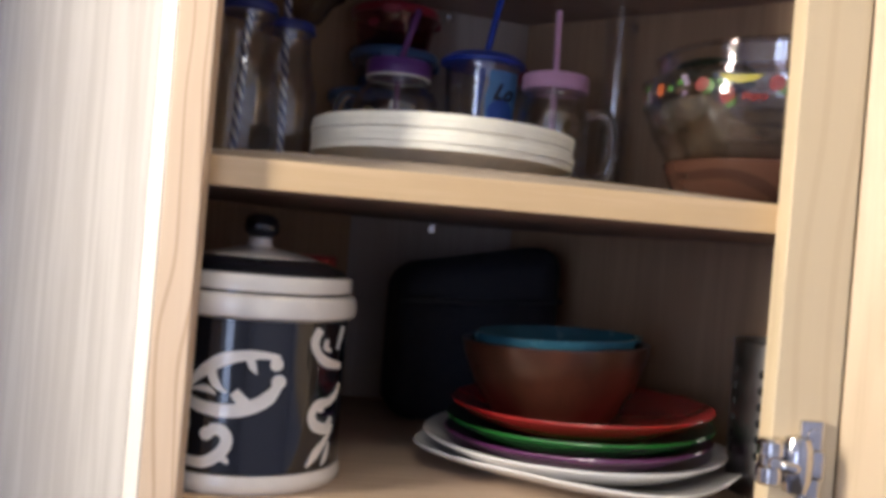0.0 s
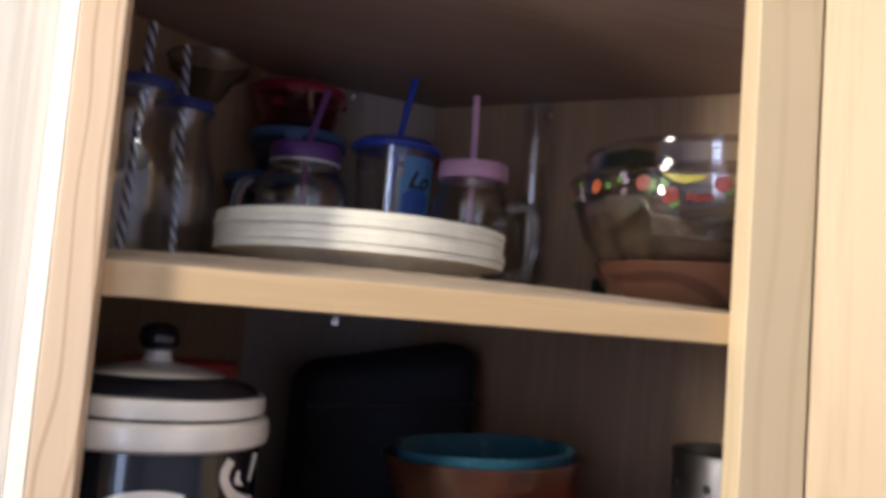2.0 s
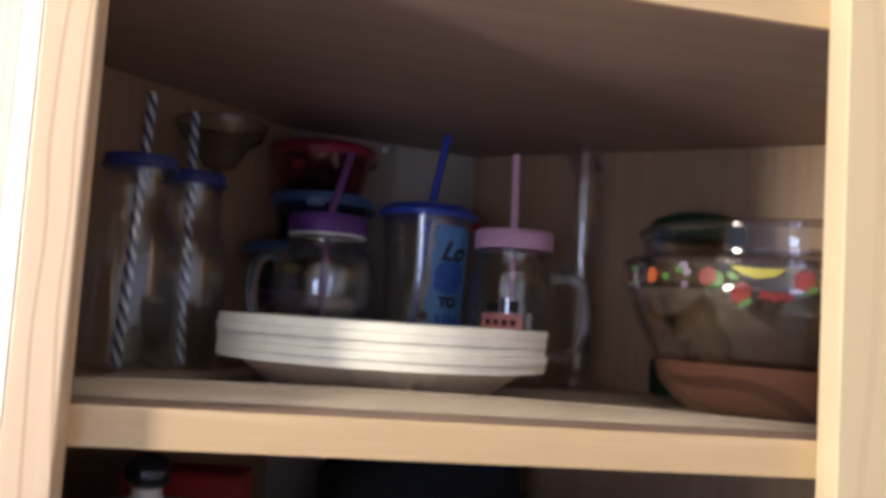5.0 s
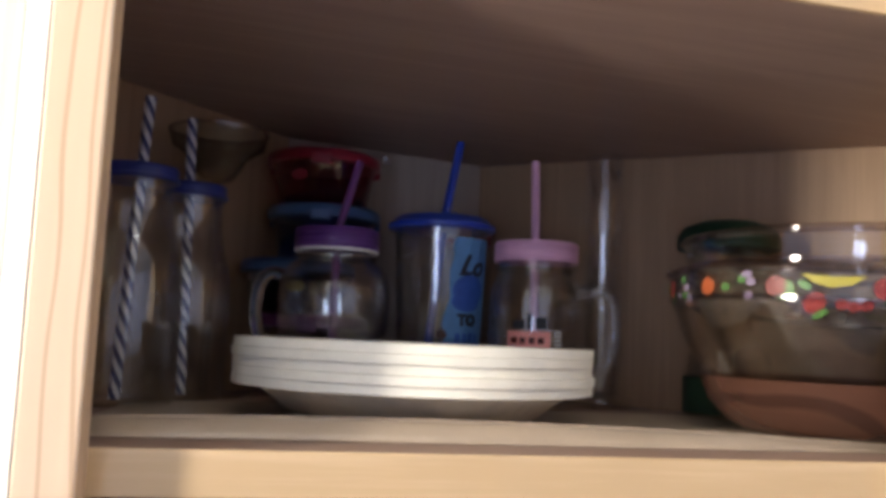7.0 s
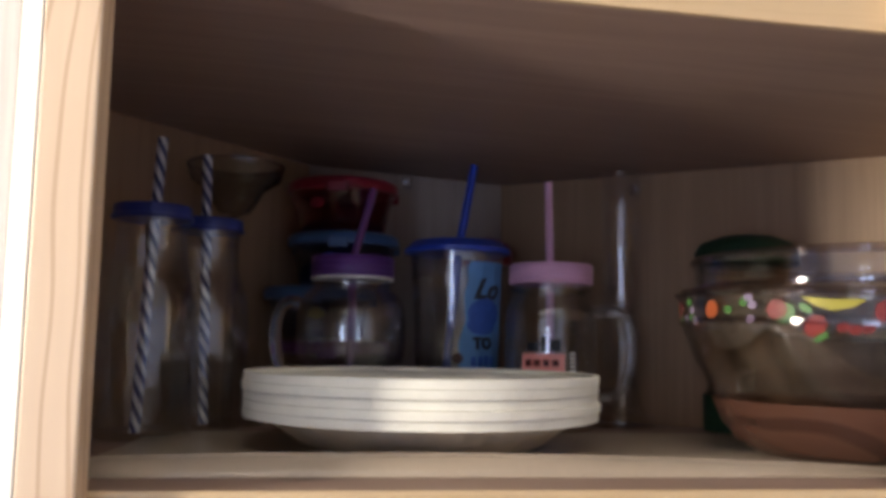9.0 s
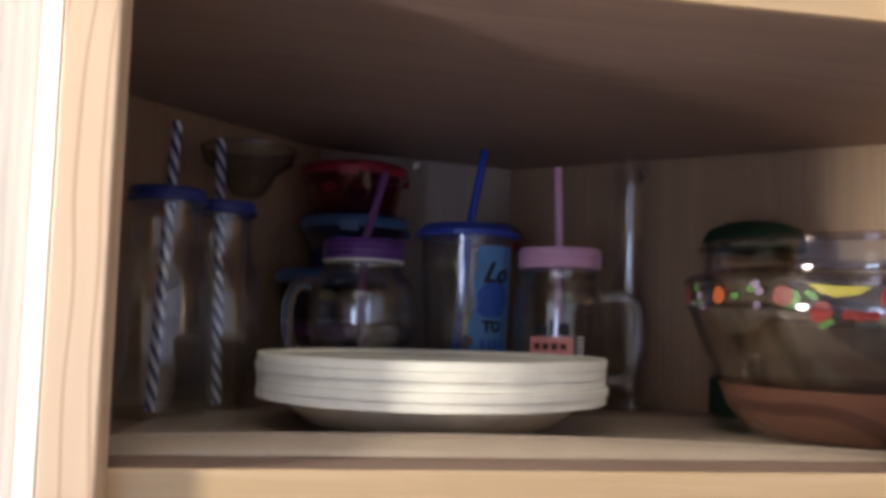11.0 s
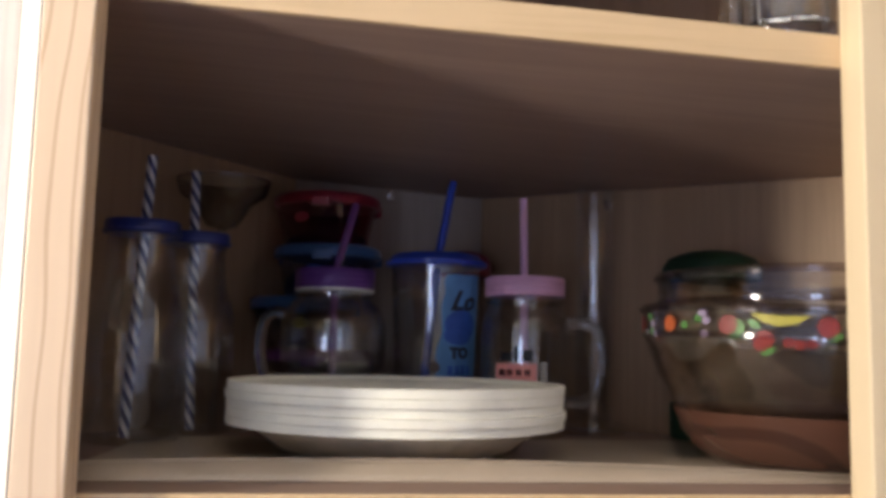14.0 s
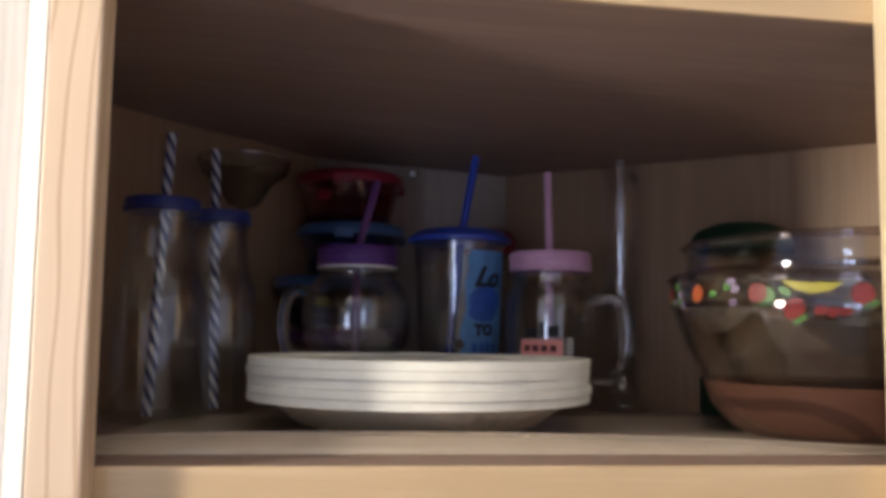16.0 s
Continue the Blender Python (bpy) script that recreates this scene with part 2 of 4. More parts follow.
for pm_ in (M_ORANGE, M_REDP, M_GREENP, M_LILAC, M_YELLOW):
    pn, plk = pm_.node_tree.nodes, pm_.node_tree.links
    tr, mx = pn.new("ShaderNodeBsdfTransparent"), pn.new("ShaderNodeMixShader")
    mx.inputs[0].default_value = 0.42
    plk.new(pn["Principled BSDF"].outputs[0], mx.inputs[1])
    plk.new(tr.outputs[0], mx.inputs[2])
    plk.new(mx.outputs[0], pn["Material Output"].inputs[0])
M_RIM = glass("dark_rim_glass", (0.80, 0.76, 0.76), 1.0, 0.06)
M_REDGLASS = glass("red_tinted_glass", (0.82, 0.48, 0.52), 1.0, 0.05)
M_BLUEGLASS = glass("blue_tinted_glass", (0.66, 0.74, 0.88), 1.0, 0.05)
M_GREEN = plain("dark_green_plastic", (0.006, 0.035, 0.016), 0.6, vary=0.1)
M_CERB = plain("black_glaze", (0.008, 0.009, 0.014), 0.12, vary=0.1, coat=0.4)
M_CERW = plain("ivory_glaze", (0.78, 0.74, 0.68), 0.18, vary=0.06, coat=0.4)
M_PLW = plain("white_china", (0.80, 0.79, 0.77), 0.15, vary=0.03, coat=0.3)
M_PLR = plain("red_glaze", (0.36, 0.022, 0.022), 0.2, vary=0.08, coat=0.3)
M_PLG = plain("green_glaze", (0.02, 0.16, 0.03), 0.2, vary=0.08, coat=0.3)
M_PLP = plain("plum_glaze", (0.14, 0.03, 0.12), 0.2, vary=0.08, coat=0.3)
M_TERRA = plain("terracotta_glaze", (0.06, 0.021, 0.011), 0.3, vary=0.4, scale=25, coat=0.2)
M_TEAL = plain("teal_glaze", (0.03, 0.12, 0.17), 0.25, vary=0.12, coat=0.3)
M_STEEL = plain("brushed_steel", (0.33, 0.325, 0.335), 0.3, metal=1.0, vary=0.08, scale=80)
M_DARK = plain("dark_hole", (0.01, 0.01, 0.012), 0.8)
M_NICKEL = plain("nickel_hinge", (0.62, 0.6, 0.6), 0.14, metal=1.0, vary=0.1, scale=120)
M_BLACK = plain("black_fabric", (0.004, 0.005, 0.012), 0.7, vary=0.2, scale=150, bump=0.3)
M_REDBOX = plain("red_card", (0.42, 0.04, 0.03), 0.55, vary=0.1)
M_BULB, bn, bl, bb = material("bulb_glow")
bb.inputs["Emission Color"].default_value = (1.0, 0.88, 0.72, 1)
bb.inputs["Emission Strength"].default_value = 60.0
M_OUT, on, ol, ob_ = material("daylight_backdrop")
ob_.inputs["Emission Color"].default_value = (0.80, 0.90, 1.0, 1)
ob_.inputs["Emission Strength"].default_value = 1.5

# ---- mesh helpers ----


def part(name, bm, mat, parent=None, label="", smooth=None):
    """One bmesh as one mesh object, under a thing or a part."""
    me = bpy.data.meshes.new(name)
    bmesh.ops.recalc_face_normals(bm, faces=bm.faces)
    bm.to_mesh(me)
    bm.free()
    me.materials.append(mat)
    if smooth is not None:
        me.polygons.foreach_set("use_smooth", [True] * len(me.polygons))
        me.set_sharp_from_angle(angle=radians(smooth))
    ob = new(name, me)
    if parent is not None:
        ob.parent = parent
        ob.matrix_parent_inverse = parent.matrix_basis.inverted()
    if label:
        ob["label"] = label
    return ob


def thing(name, at, label, category, group="", kind=""):
    ob = new(name)
    ob.empty_display_size = 0.02
    ob.matrix_basis = Matrix.Translation(at)
    return tagged(ob, label, category, group, kind)


def lathe(profile, at=(0, 0, 0), seg=64, closed=True, tilt=None):
    """Turns a profile of (radius, height) round the upright axis."""
    bm = bmesh.new()
    rings = []
    for r, z in profile:
        if r < 1e-6:
            rings.append([bm.verts.new((0, 0, z))])
        else:
            rings.append([bm.verts.new((r * math.cos(2 * math.pi * i / seg), r * math.sin(2 * math.pi * i / seg), z)) for i in range(seg)])
    pairs = list(zip(rings, rings[1:]))
    if closed and len(rings[0]) > 1 and len(rings[-1]) > 1:
        pairs.append((rings[-1], rings[0]))
    for a, b in pairs:
        for i in range(seg):
            j = (i + 1) % seg
            if len(a) == 1 and len(b) == 1:
                continue
            if len(a) == 1:
                bm.faces.new((a[0], b[i], b[j]))
            elif len(b) == 1:
                bm.faces.new((a[i], a[j], b[0]))
            else:
                bm.faces.new((a[i], a[j], b[j], b[i]))
    m = Matrix.Translation(at)
    if tilt:
        m = m @ Euler([radians(x) for x in tilt]).to_matrix().to_4x4()
    bm.transform(m)
    return bm


def shell(outer, wall):
    """An open vessel's closed profile from its outer profile, base first."""
    inner = []
    for k, (r, z) in enumerate(outer):
        inner.append((max(r - wall, 0), z + (wall if k < 2 else 0)))
    return [(0, outer[0][1])] + list(outer) + [(o[0], o[1]) for o in reversed(inner)] + [(0, outer[0][1] + wall)]


def box(x0, x1, y0, y1, z0, z1, bevel=0.0, m=None, seg=2):
    bm = bmesh.new()
    bmesh.ops.create_cube(bm, size=1)
    bm.transform(Matrix.Translation(((x0 + x1) / 2, (y0 + y1) / 2, (z0 + z1) / 2)) @ Matrix.Diagonal((x1 - x0, y1 - y0, z1 - z0, 1)))
    if bevel:
        bmesh.ops.bevel(bm, geom=bm.edges[:], offset=bevel, segments=seg, profile=0.5, affect="EDGES")
    if m:
        bm.transform(m)
    return bm


def slab(points, z0, z1, bevel=0.0):
    """A flat plate with the given outline."""
    bm = bmesh.new()
    lo = [bm.verts.new((x, y, z0)) for x, y in points]
    hi = [bm.verts.new((x, y, z1)) for x, y in points]
    bm.faces.new(lo[::-1])
    bm.faces.new(hi)
    k = len(points)
    for i in range(k):
        bm.faces.new((lo[i], lo[(i + 1) % k], hi[(i + 1) % k], hi[i]))
    if bevel:
        bmesh.ops.bevel(bm, geom=bm.edges[:], offset=bevel, segments=1, affect="EDGES")
    return bm


def board(a, b, back, z0, z1, bevel=0.0):
    """An upright board from a to b in plan, its thickness growing to the left of that line by back metres."""
    d = Vector((b[0] - a[0], b[1] - a[1]))
    n = Vector((-d.y, d.x)).normalized() * back
    return slab([a, b, (b[0] + n.x, b[1] + n.y), (a[0] + n.x, a[1] + n.y)], z0, z1, bevel)


def tube(points, radius, seg=14, hollow=0.0):
    """A round rod or straw along points."""
    bm = bmesh.new()
    pts = [Vector(p) for p in points]
    rings = []
    side = Vector((1, 0, 0))
    for i, p in enumerate(pts):
        d = (pts[min(i + 1, len(pts) - 1)] - pts[max(i - 1, 0)]).normalized()
        if abs(d.dot(side)) > 0.95:
            side = Vector((0, 1, 0))
        a = (side - d * side.dot(d)).normalized()
        b = d.cross(a)
        side = a
        rings.append([bm.verts.new(p + radius * (math.cos(2 * math.pi * k / seg) * a + math.sin(2 * math.pi * k / seg) * b)) for k in range(seg)])
    for r0, r1 in zip(rings, rings[1:]):
        for k in range(seg):
            bm.faces.new((r0[k], r0[(k + 1) % seg], r1[(k + 1) % seg], r1[k]))
    bm.faces.new(rings[0][::-1])
    if hollow:
        d = (pts[-1] - pts[-2]).normalized()
        inner = [bm.verts.new(pts[-1] + (v.co - pts[-1]) * hollow) for v in rings[-1]]
        deep = [bm.verts.new(v.co - d * 0.01) for v in inner]
        for k in range(seg):
            j = (k + 1) % seg
            bm.faces.new((rings[-1][k], rings[-1][j], inner[j], inner[k]))
            bm.faces.new((inner[k], inner[j], deep[j], deep[k]))
        bm.faces.new(deep)
    else:
        bm.faces.new(rings[-1])
    return bm


def arc(points, n=8):
    """A smooth line through points (Catmull-Rom)."""
    p = [Vector(q) for q in points]
    p = [2 * p[0] - p[1]] + p + [2 * p[-1] - p[-2]]
    out = []
    for i in range(1, len(p) - 2):
        for k in range(n):
            t = k / n
            out.append(0.5 * (2 * p[i] + (p[i + 1] - p[i - 1]) * t + (2 * p[i - 1] - 5 * p[i] + 4 * p[i + 1] - p[i + 2]) * t * t
                              + (3 * p[i] - p[i - 1] - 3 * p[i + 1] + p[i + 2]) * t ** 3))
    out.append(p[-2])
    return out


def wrapped(outline, center, radius, thick=0.0004):
    """A flat outline of (arc metres, height) laid round an upright cylinder; radius may be a function of height."""
    cx, cy = center
    bm = bmesh.new()
    vs = [bm.verts.new((s, z, 0)) for s, z in outline]
    f = bm.faces.new(vs)
    bmesh.ops.triangulate(bm, faces=[f])
    bmesh.ops.subdivide_edges(bm, edges=bm.edges[:], cuts=2, use_grid_fill=True)
    ex = bmesh.ops.extrude_face_region(bm, geom=bm.faces[:])
    for v in (g for g in ex["geom"] if isinstance(g, bmesh.types.BMVert)):
        v.co.z = thick
    for v in bm.verts:
        s, z, d = v.co
        r0 = radius(z) if callable(radius) else radius
        a, r = s / r0, r0 + d + 0.0002
        v.co = (cx + r * math.sin(a), cy - r * math.cos(a), z)
    return bm


def ribbon(line, widths):
    """The outline of a swelling stroke along a line of (s, z)."""
    pts = arc([(s, z, 0) for s, z in line], 6)
    k = len(pts) - 1
    left, right = [], []
    for i, p in enumerate(pts):
        d = (pts[min(i + 1, k)] - pts[max(i - 1, 0)]).normalized()
        t = i / k * (len(widths) - 1)
        j = min(int(t), len(widths) - 2)
        w = (widths[j] + (widths[j + 1] - widths[j]) * (t - j)) / 2
        left.append((p.x - d.y * w, p.y + d.x * w))
        right.append((p.x + d.y * w, p.y - d.x * w))
    return left + right[::-1]


def ellipse(s, z, a, b, n=18, turn=0.0):
    c, q = math.cos(turn), math.sin(turn)
    return [(s + a * math.cos(2 * math.pi * i / n) * c - b * math.sin(2 * math.pi * i / n) * q,
             z + a * math.cos(2 * math.pi * i / n) * q + b * math.sin(2 * math.pi * i / n) * c) for i in range(n)]


# ---- room ----
FLOOR_Z, CEIL_Z = -1.5, 0.92
U1, V1, U0, V0 = 0.53, 0.27, -2.3, -2.6


def room_wall(name, u0, u1, v0, v1, z0=FLOOR_Z, z1=CEIL_Z):
    return tagged(part(name, slab([uv(u0, v0), uv(u1, v0), uv(u1, v1), uv(u0, v1)], z0, z1), M_WALL_FILL), "unseen matt kitchen wall, tinted blue for cool fill light", "wall", kind="structure")


room_wall("wall_east", U1, U1 + 0.1, V0, V1)
room_wall("wall_south", U0 - 0.12, U1 + 0.1, V0 - 0.1, V0)
wall_w = thing("wall_west", (*uv(U0, -1), FLOOR_Z), "unseen kitchen wall, tinted blue for fill light, with a window opening across the room", "wall", kind="structure")
for nm, v0, v1, z0, z1 in (("wall_below", V0, V1, FLOOR_Z, W2_Z0), ("wall_above", V0, V1, W2_Z1, CEIL_Z), ("wall_side", V0, W2_V0, W2_Z0, W2_Z1), ("wall_side", W2_V1, V1, W2_Z0, W2_Z1)):
    part(nm, slab([uv(U0 - 0.12, v0), uv(U0, v0), uv(U0, v1), uv(U0 - 0.12, v1)], z0, z1), M_WALL_FILL, wall_w)
win2 = thing("window_2", (*uv(U0, W2_V0), W2_Z0), "white framed window across the kitchen in daylight", "window", kind="structure")
W2M = (W2_V0 + W2_V1) / 2
for v0, v1, z0, z1 in ((W2_V0, W2_V0 + 0.035, W2_Z0, W2_Z1), (W2_V1 - 0.035, W2_V1, W2_Z0, W2_Z1), (W2_V0 + 0.035, W2_V1 - 0.035, W2_Z0, W2_Z0 + 0.035),
                       (W2_V0 + 0.035, W2_V1 - 0.035, W2_Z1 - 0.035, W2_Z1), (W2M - 0.03, W2M + 0.03, W2_Z0 + 0.035, W2_Z1 - 0.035)):
    part("window_frame", slab([uv(U0 - 0.02, v0), uv(U0 + 0.012, v0), uv(U0 + 0.012, v1), uv(U0 - 0.02, v1)], z0, z1), M_WHITEP, win2)
part("window_sill", slab([uv(U0 + 0.0005, W2_V0 - 0.03), uv(U0 + 0.04, W2_V0 - 0.03), uv(U0 + 0.04, W2_V1 + 0.03), uv(U0 + 0.0005, W2_V1 + 0.03)], W2_Z0 - 0.025, W2_Z0 - 0.001), M_WHITEP, win2)
tagged(part("backdrop", slab([uv(U0 - 0.52, W2_V0 - 0.5), uv(U0 - 0.5, W2_V0 - 0.5), uv(U0 - 0.5, W2_V1 + 0.5), uv(U0 - 0.52, W2_V1 + 0.5)], -1.0, 1.3), M_OUT), "bright daylight outside the far window", "backdrop", kind="structure")
wall_n = thing("wall_north", (*uv(0, V1), FLOOR_Z), "unseen kitchen wall, tinted blue for fill light, with a window opening beside the cabinet", "wall", kind="structure")
for nm, u0, u1, z0, z1 in (("wall_below", U0 - 0.12, U1 + 0.1, FLOOR_Z, WIN_Z0), ("wall_above", U0 - 0.12, U1 + 0.1, WIN_Z1, CEIL_Z), ("wall_side", U0 - 0.12, WIN_U0, WIN_Z0, WIN_Z1), ("wall_side", WIN_U1, U1 + 0.1, WIN_Z0, WIN_Z1)):
    part(nm, slab([uv(u0, V1), uv(u1, V1), uv(u1, V1 + 0.1), uv(u0, V1 + 0.1)], z0, z1), M_WALL_FILL, wall_n)
tagged(part("floor", slab([uv(U0 - 0.12, V0 - 0.1), uv(U1 + 0.1, V0 - 0.1), uv(U1 + 0.1, V1 + 0.1), uv(U0 - 0.12, V1 + 0.1)], FLOOR_Z - 0.05, FLOOR_Z), M_FLOOR), "brown kitchen floor", "floor", kind="structure")
tagged(part("ceiling", slab([uv(U0 - 0.12, V0 - 0.1), uv(U1 + 0.1, V0 - 0.1), uv(U1 + 0.1, V1 + 0.1), uv(U0 - 0.12, V1 + 0.1)], CEIL_Z, CEIL_Z + 0.05), M_CEIL), "white painted ceiling", "ceiling", kind="structure")
win = thing("window_1", (*uv(WIN_U0, V1), WIN_Z0), "white framed kitchen window in bright daylight", "window", kind="structure")
WM = (WIN_U0 + WIN_U1) / 2
for u0, u1, z0, z1 in ((WIN_U0, WIN_U0 + 0.035, WIN_Z0, WIN_Z1), (WIN_U1 - 0.035, WIN_U1, WIN_Z0, WIN_Z1), (WIN_U0 + 0.035, WIN_U1 - 0.035, WIN_Z0, WIN_Z0 + 0.035),
                       (WIN_U0 + 0.035, WIN_U1 - 0.035, WIN_Z1 - 0.035, WIN_Z1), (WM - 0.02, WM + 0.02, WIN_Z0 + 0.035, WIN_Z1 - 0.035)):
    part("window_frame", slab([uv(u0, V1 + 0.012), uv(u1, V1 + 0.012), uv(u1, V1 + 0.045), uv(u0, V1 + 0.045)], z0, z1), M_WHITEP, win)
part("window_sill", slab([uv(WIN_U0 - 0.03, V1 - 0.04), uv(WIN_U1 + 0.03, V1 - 0.04), uv(WIN_U1 + 0.03, V1 - 0.0005), uv(WIN_U0 - 0.03, V1 - 0.0005)], WIN_Z0 - 0.025, WIN_Z0 - 0.001), M_WHITEP, win)
tagged(part("backdrop", slab([uv(WIN_U0 - 0.6, V1 + 0.5), uv(WIN_U1 + 0.6, V1 + 0.5), uv(WIN_U1 + 0.6, V1 + 0.52), uv(WIN_U0 - 0.6, V1 + 0.52)], -1.3, 1.3), M_OUT), "bright daylight outside the window", "backdrop", kind="structure")

# ceiling lamp with bulbs
LX, LY = 0.15, -0.75
lamp = thing("ceiling_lamp", (LX, LY, CEIL_Z - 0.001), "ceiling lamp with a row of warm bulbs", "lamp")
part("canopy", lathe([(0, 0), (0.07, 0), (0.07, -0.015), (0.05, -0.025), (0, -0.025)], (LX, LY, CEIL_Z - 0.001), 32, False), M_NICKEL, lamp, smooth=40)
part("arm", tube([(LX - 0.17, LY, CEIL_Z - 0.05), (LX + 0.17, LY, CEIL_Z - 0.05)], 0.008), M_NICKEL, lamp, smooth=40)
part("stem", tube([(LX, LY, CEIL_Z - 0.05), (LX, LY, CEIL_Z - 0.02)], 0.008), M_NICKEL, lamp, smooth=40)
for k in (-0.15, 0.0, 0.15):
    bp_ = part("socket", tube([(LX + k, LY, CEIL_Z - 0.05), (LX + k, LY, CEIL_Z - 0.085)], 0.014), M_NICKEL, lamp, smooth=40)
    part("bulb", lathe([(0, -0.06), (0.016, -0.055), (0.026, -0.04), (0.028, -0.028), (0.02, -0.01), (0.012, 0), (0, 0)], (LX + k, LY, CEIL_Z - 0.085), 24, False), M_BULB, bp_, smooth=60)
# lets the lamp fill the room below it
area("ceiling_lamp_light", (LX, LY, CEIL_Z - 0.16), (LX, LY, -1), 0.4, 0.12, 0.8, (0.92, 0.95, 1.0))

# ---- corner cabinet ----
SH_T = 0.0193
H_UP, Z_FLOOR, Z_TOP = 0.218, -0.218, 0.455
L0, R0 = (-0.024, 0.0), (0.412, 0.0)
VW, UW = 0.24, 0.492
LB = uv((L0[0] + L0[1]) * R2, VW)
RB = uv(UW, (R0[1] - R0[0]) * R2)
CL, CR = (0.073, 0.412), (0.2554, 0.4404)
PLAN = [L0, R0, RB, CR, CL, LB]
cab = thing("corner_cabinet", (0.19, 0.2, Z_FLOOR - 0.02), "open light maple diagonal corner wall cabinet with full shelves", "cabinet")
zc0, zc1 = Z_FLOOR - SH_T - 0.03, Z_TOP + SH_T
for nm, a, b, m in (("side_panel", LB, L0, M_IN), ("back_panel", CL, LB, M_IN), ("back_panel", CR, CL, M_INPALE), ("back_panel", RB, CR, M_IN), ("side_panel", R0, RB, M_IN)):
    part(nm, board(a, b, -0.012, zc0, zc1), m, cab)


def inset(points, d):
    c = Vector((sum(p[0] for p in points) / len(points), sum(p[1] for p in points) / len(points)))
    return [(p[0] + (c.x - p[0]) * d, p[1] + (c.y - p[1]) * d if p[1] > 0.001 else p[1]) for p in points]


def shelf(name, z0, z1, mat=M_SHELF_SHADED):
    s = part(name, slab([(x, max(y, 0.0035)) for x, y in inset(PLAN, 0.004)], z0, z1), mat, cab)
    part("edge_band", box(L0[0] + 0.002, R0[0] - 0.002, 0.0, 0.0033, z0, z1 + 0.0002, 0.0006), M_EDGE, s, "golden maple edge band")
    return s


shelf("bottom_panel", Z_FLOOR - SH_T, Z_FLOOR, M_SHELF)
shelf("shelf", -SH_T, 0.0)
# the brighter copy paints bounced light onto this shelf's underside
upper = shelf("shelf", H_UP + 0.0015, H_UP + SH_T, M_SHELF_LIT)
for o in (upper, *upper.children):
    # the upper shelf sits a little crooked on its pins
    for v in o.data.vertices:
        v.co.z += 0.034 * (0.37 - v.co.x) - 0.018 * v.co.y - (0.008 if v.co.x > 0.5 else 0)
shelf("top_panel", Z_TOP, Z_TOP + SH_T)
FT = 0.02
part("stile", box(-0.0235, 0.0, -FT, -0.0005, zc0 - 0.01, zc1 + 0.02, 0.0012), M_STILE, cab)
part("stile", box(0.37, 0.414, -FT, -0.0005, zc0 - 0.01, zc1 + 0.02, 0.0012), M_DOOR, cab)
part("rail", box(0.0, 0.37, -FT + 0.0004, -0.0005, Z_TOP - 0.01, zc1 + 0.02, 0.001), M_EDGE, cab)
part("rail", box(0.0, 0.37, -FT + 0.0004, -0.0005, zc0 - 0.01, Z_FLOOR - 0.004, 0.001), M_EDGE, cab)


def pin(x, y, z, n):
    """A nickel shelf pin with a small bracket, on a panel whose inward normal is n."""
    q = Vector((n[0], n[1], 0)).normalized()
    a = Vector((x, y, z))
    p_ = part("shelf_pin", tube([a, a + q * 0.009], 0.0025, 10), M_NICKEL, cab, smooth=40)
    part("tab", box(-0.004, 0.004, -0.0008, 0.0008, -0.007, 0.001, 0.0004, Matrix.Translation(a + q * 0.003) @ Matrix.Rotation(math.atan2(q.y, q.x) + math.pi / 2, 4, "Z")), M_NICKEL, p_)


NC = Vector((-(CL[1] - CR[1]), CL[0] - CR[0]))
NC = (NC if NC.y < 0 else -NC)
for z in (H_UP - 0.004, -SH_T - 0.004):
    f = 0.49
    pin(CR[0] + (CL[0] - CR[0]) * (1 - f), CR[1] + (CL[1] - CR[1]) * (1 - f), z, NC)
pin(0.355, UW / R2 - 0.355, 0.2, (-1, -1))

# finished end panel towards the window, its edge strip, and the neighbouring cabinet
ea = (-0.0328, -0.0088)
eb = (ea[0] - R2 * 0.253, ea[1] + R2 * 0.253)
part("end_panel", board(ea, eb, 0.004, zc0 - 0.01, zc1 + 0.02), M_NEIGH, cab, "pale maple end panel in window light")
part("edge_strip", slab([(-0.0237, -0.0203), (-0.0237, -0.001), (-0.0300, -0.0064), (-0.0354, -0.0117)], zc0 - 0.01, zc1 + 0.02, 0.0006), M_STRIP_LIT, cab, "rounded maple edge strip, painted paler for window light")


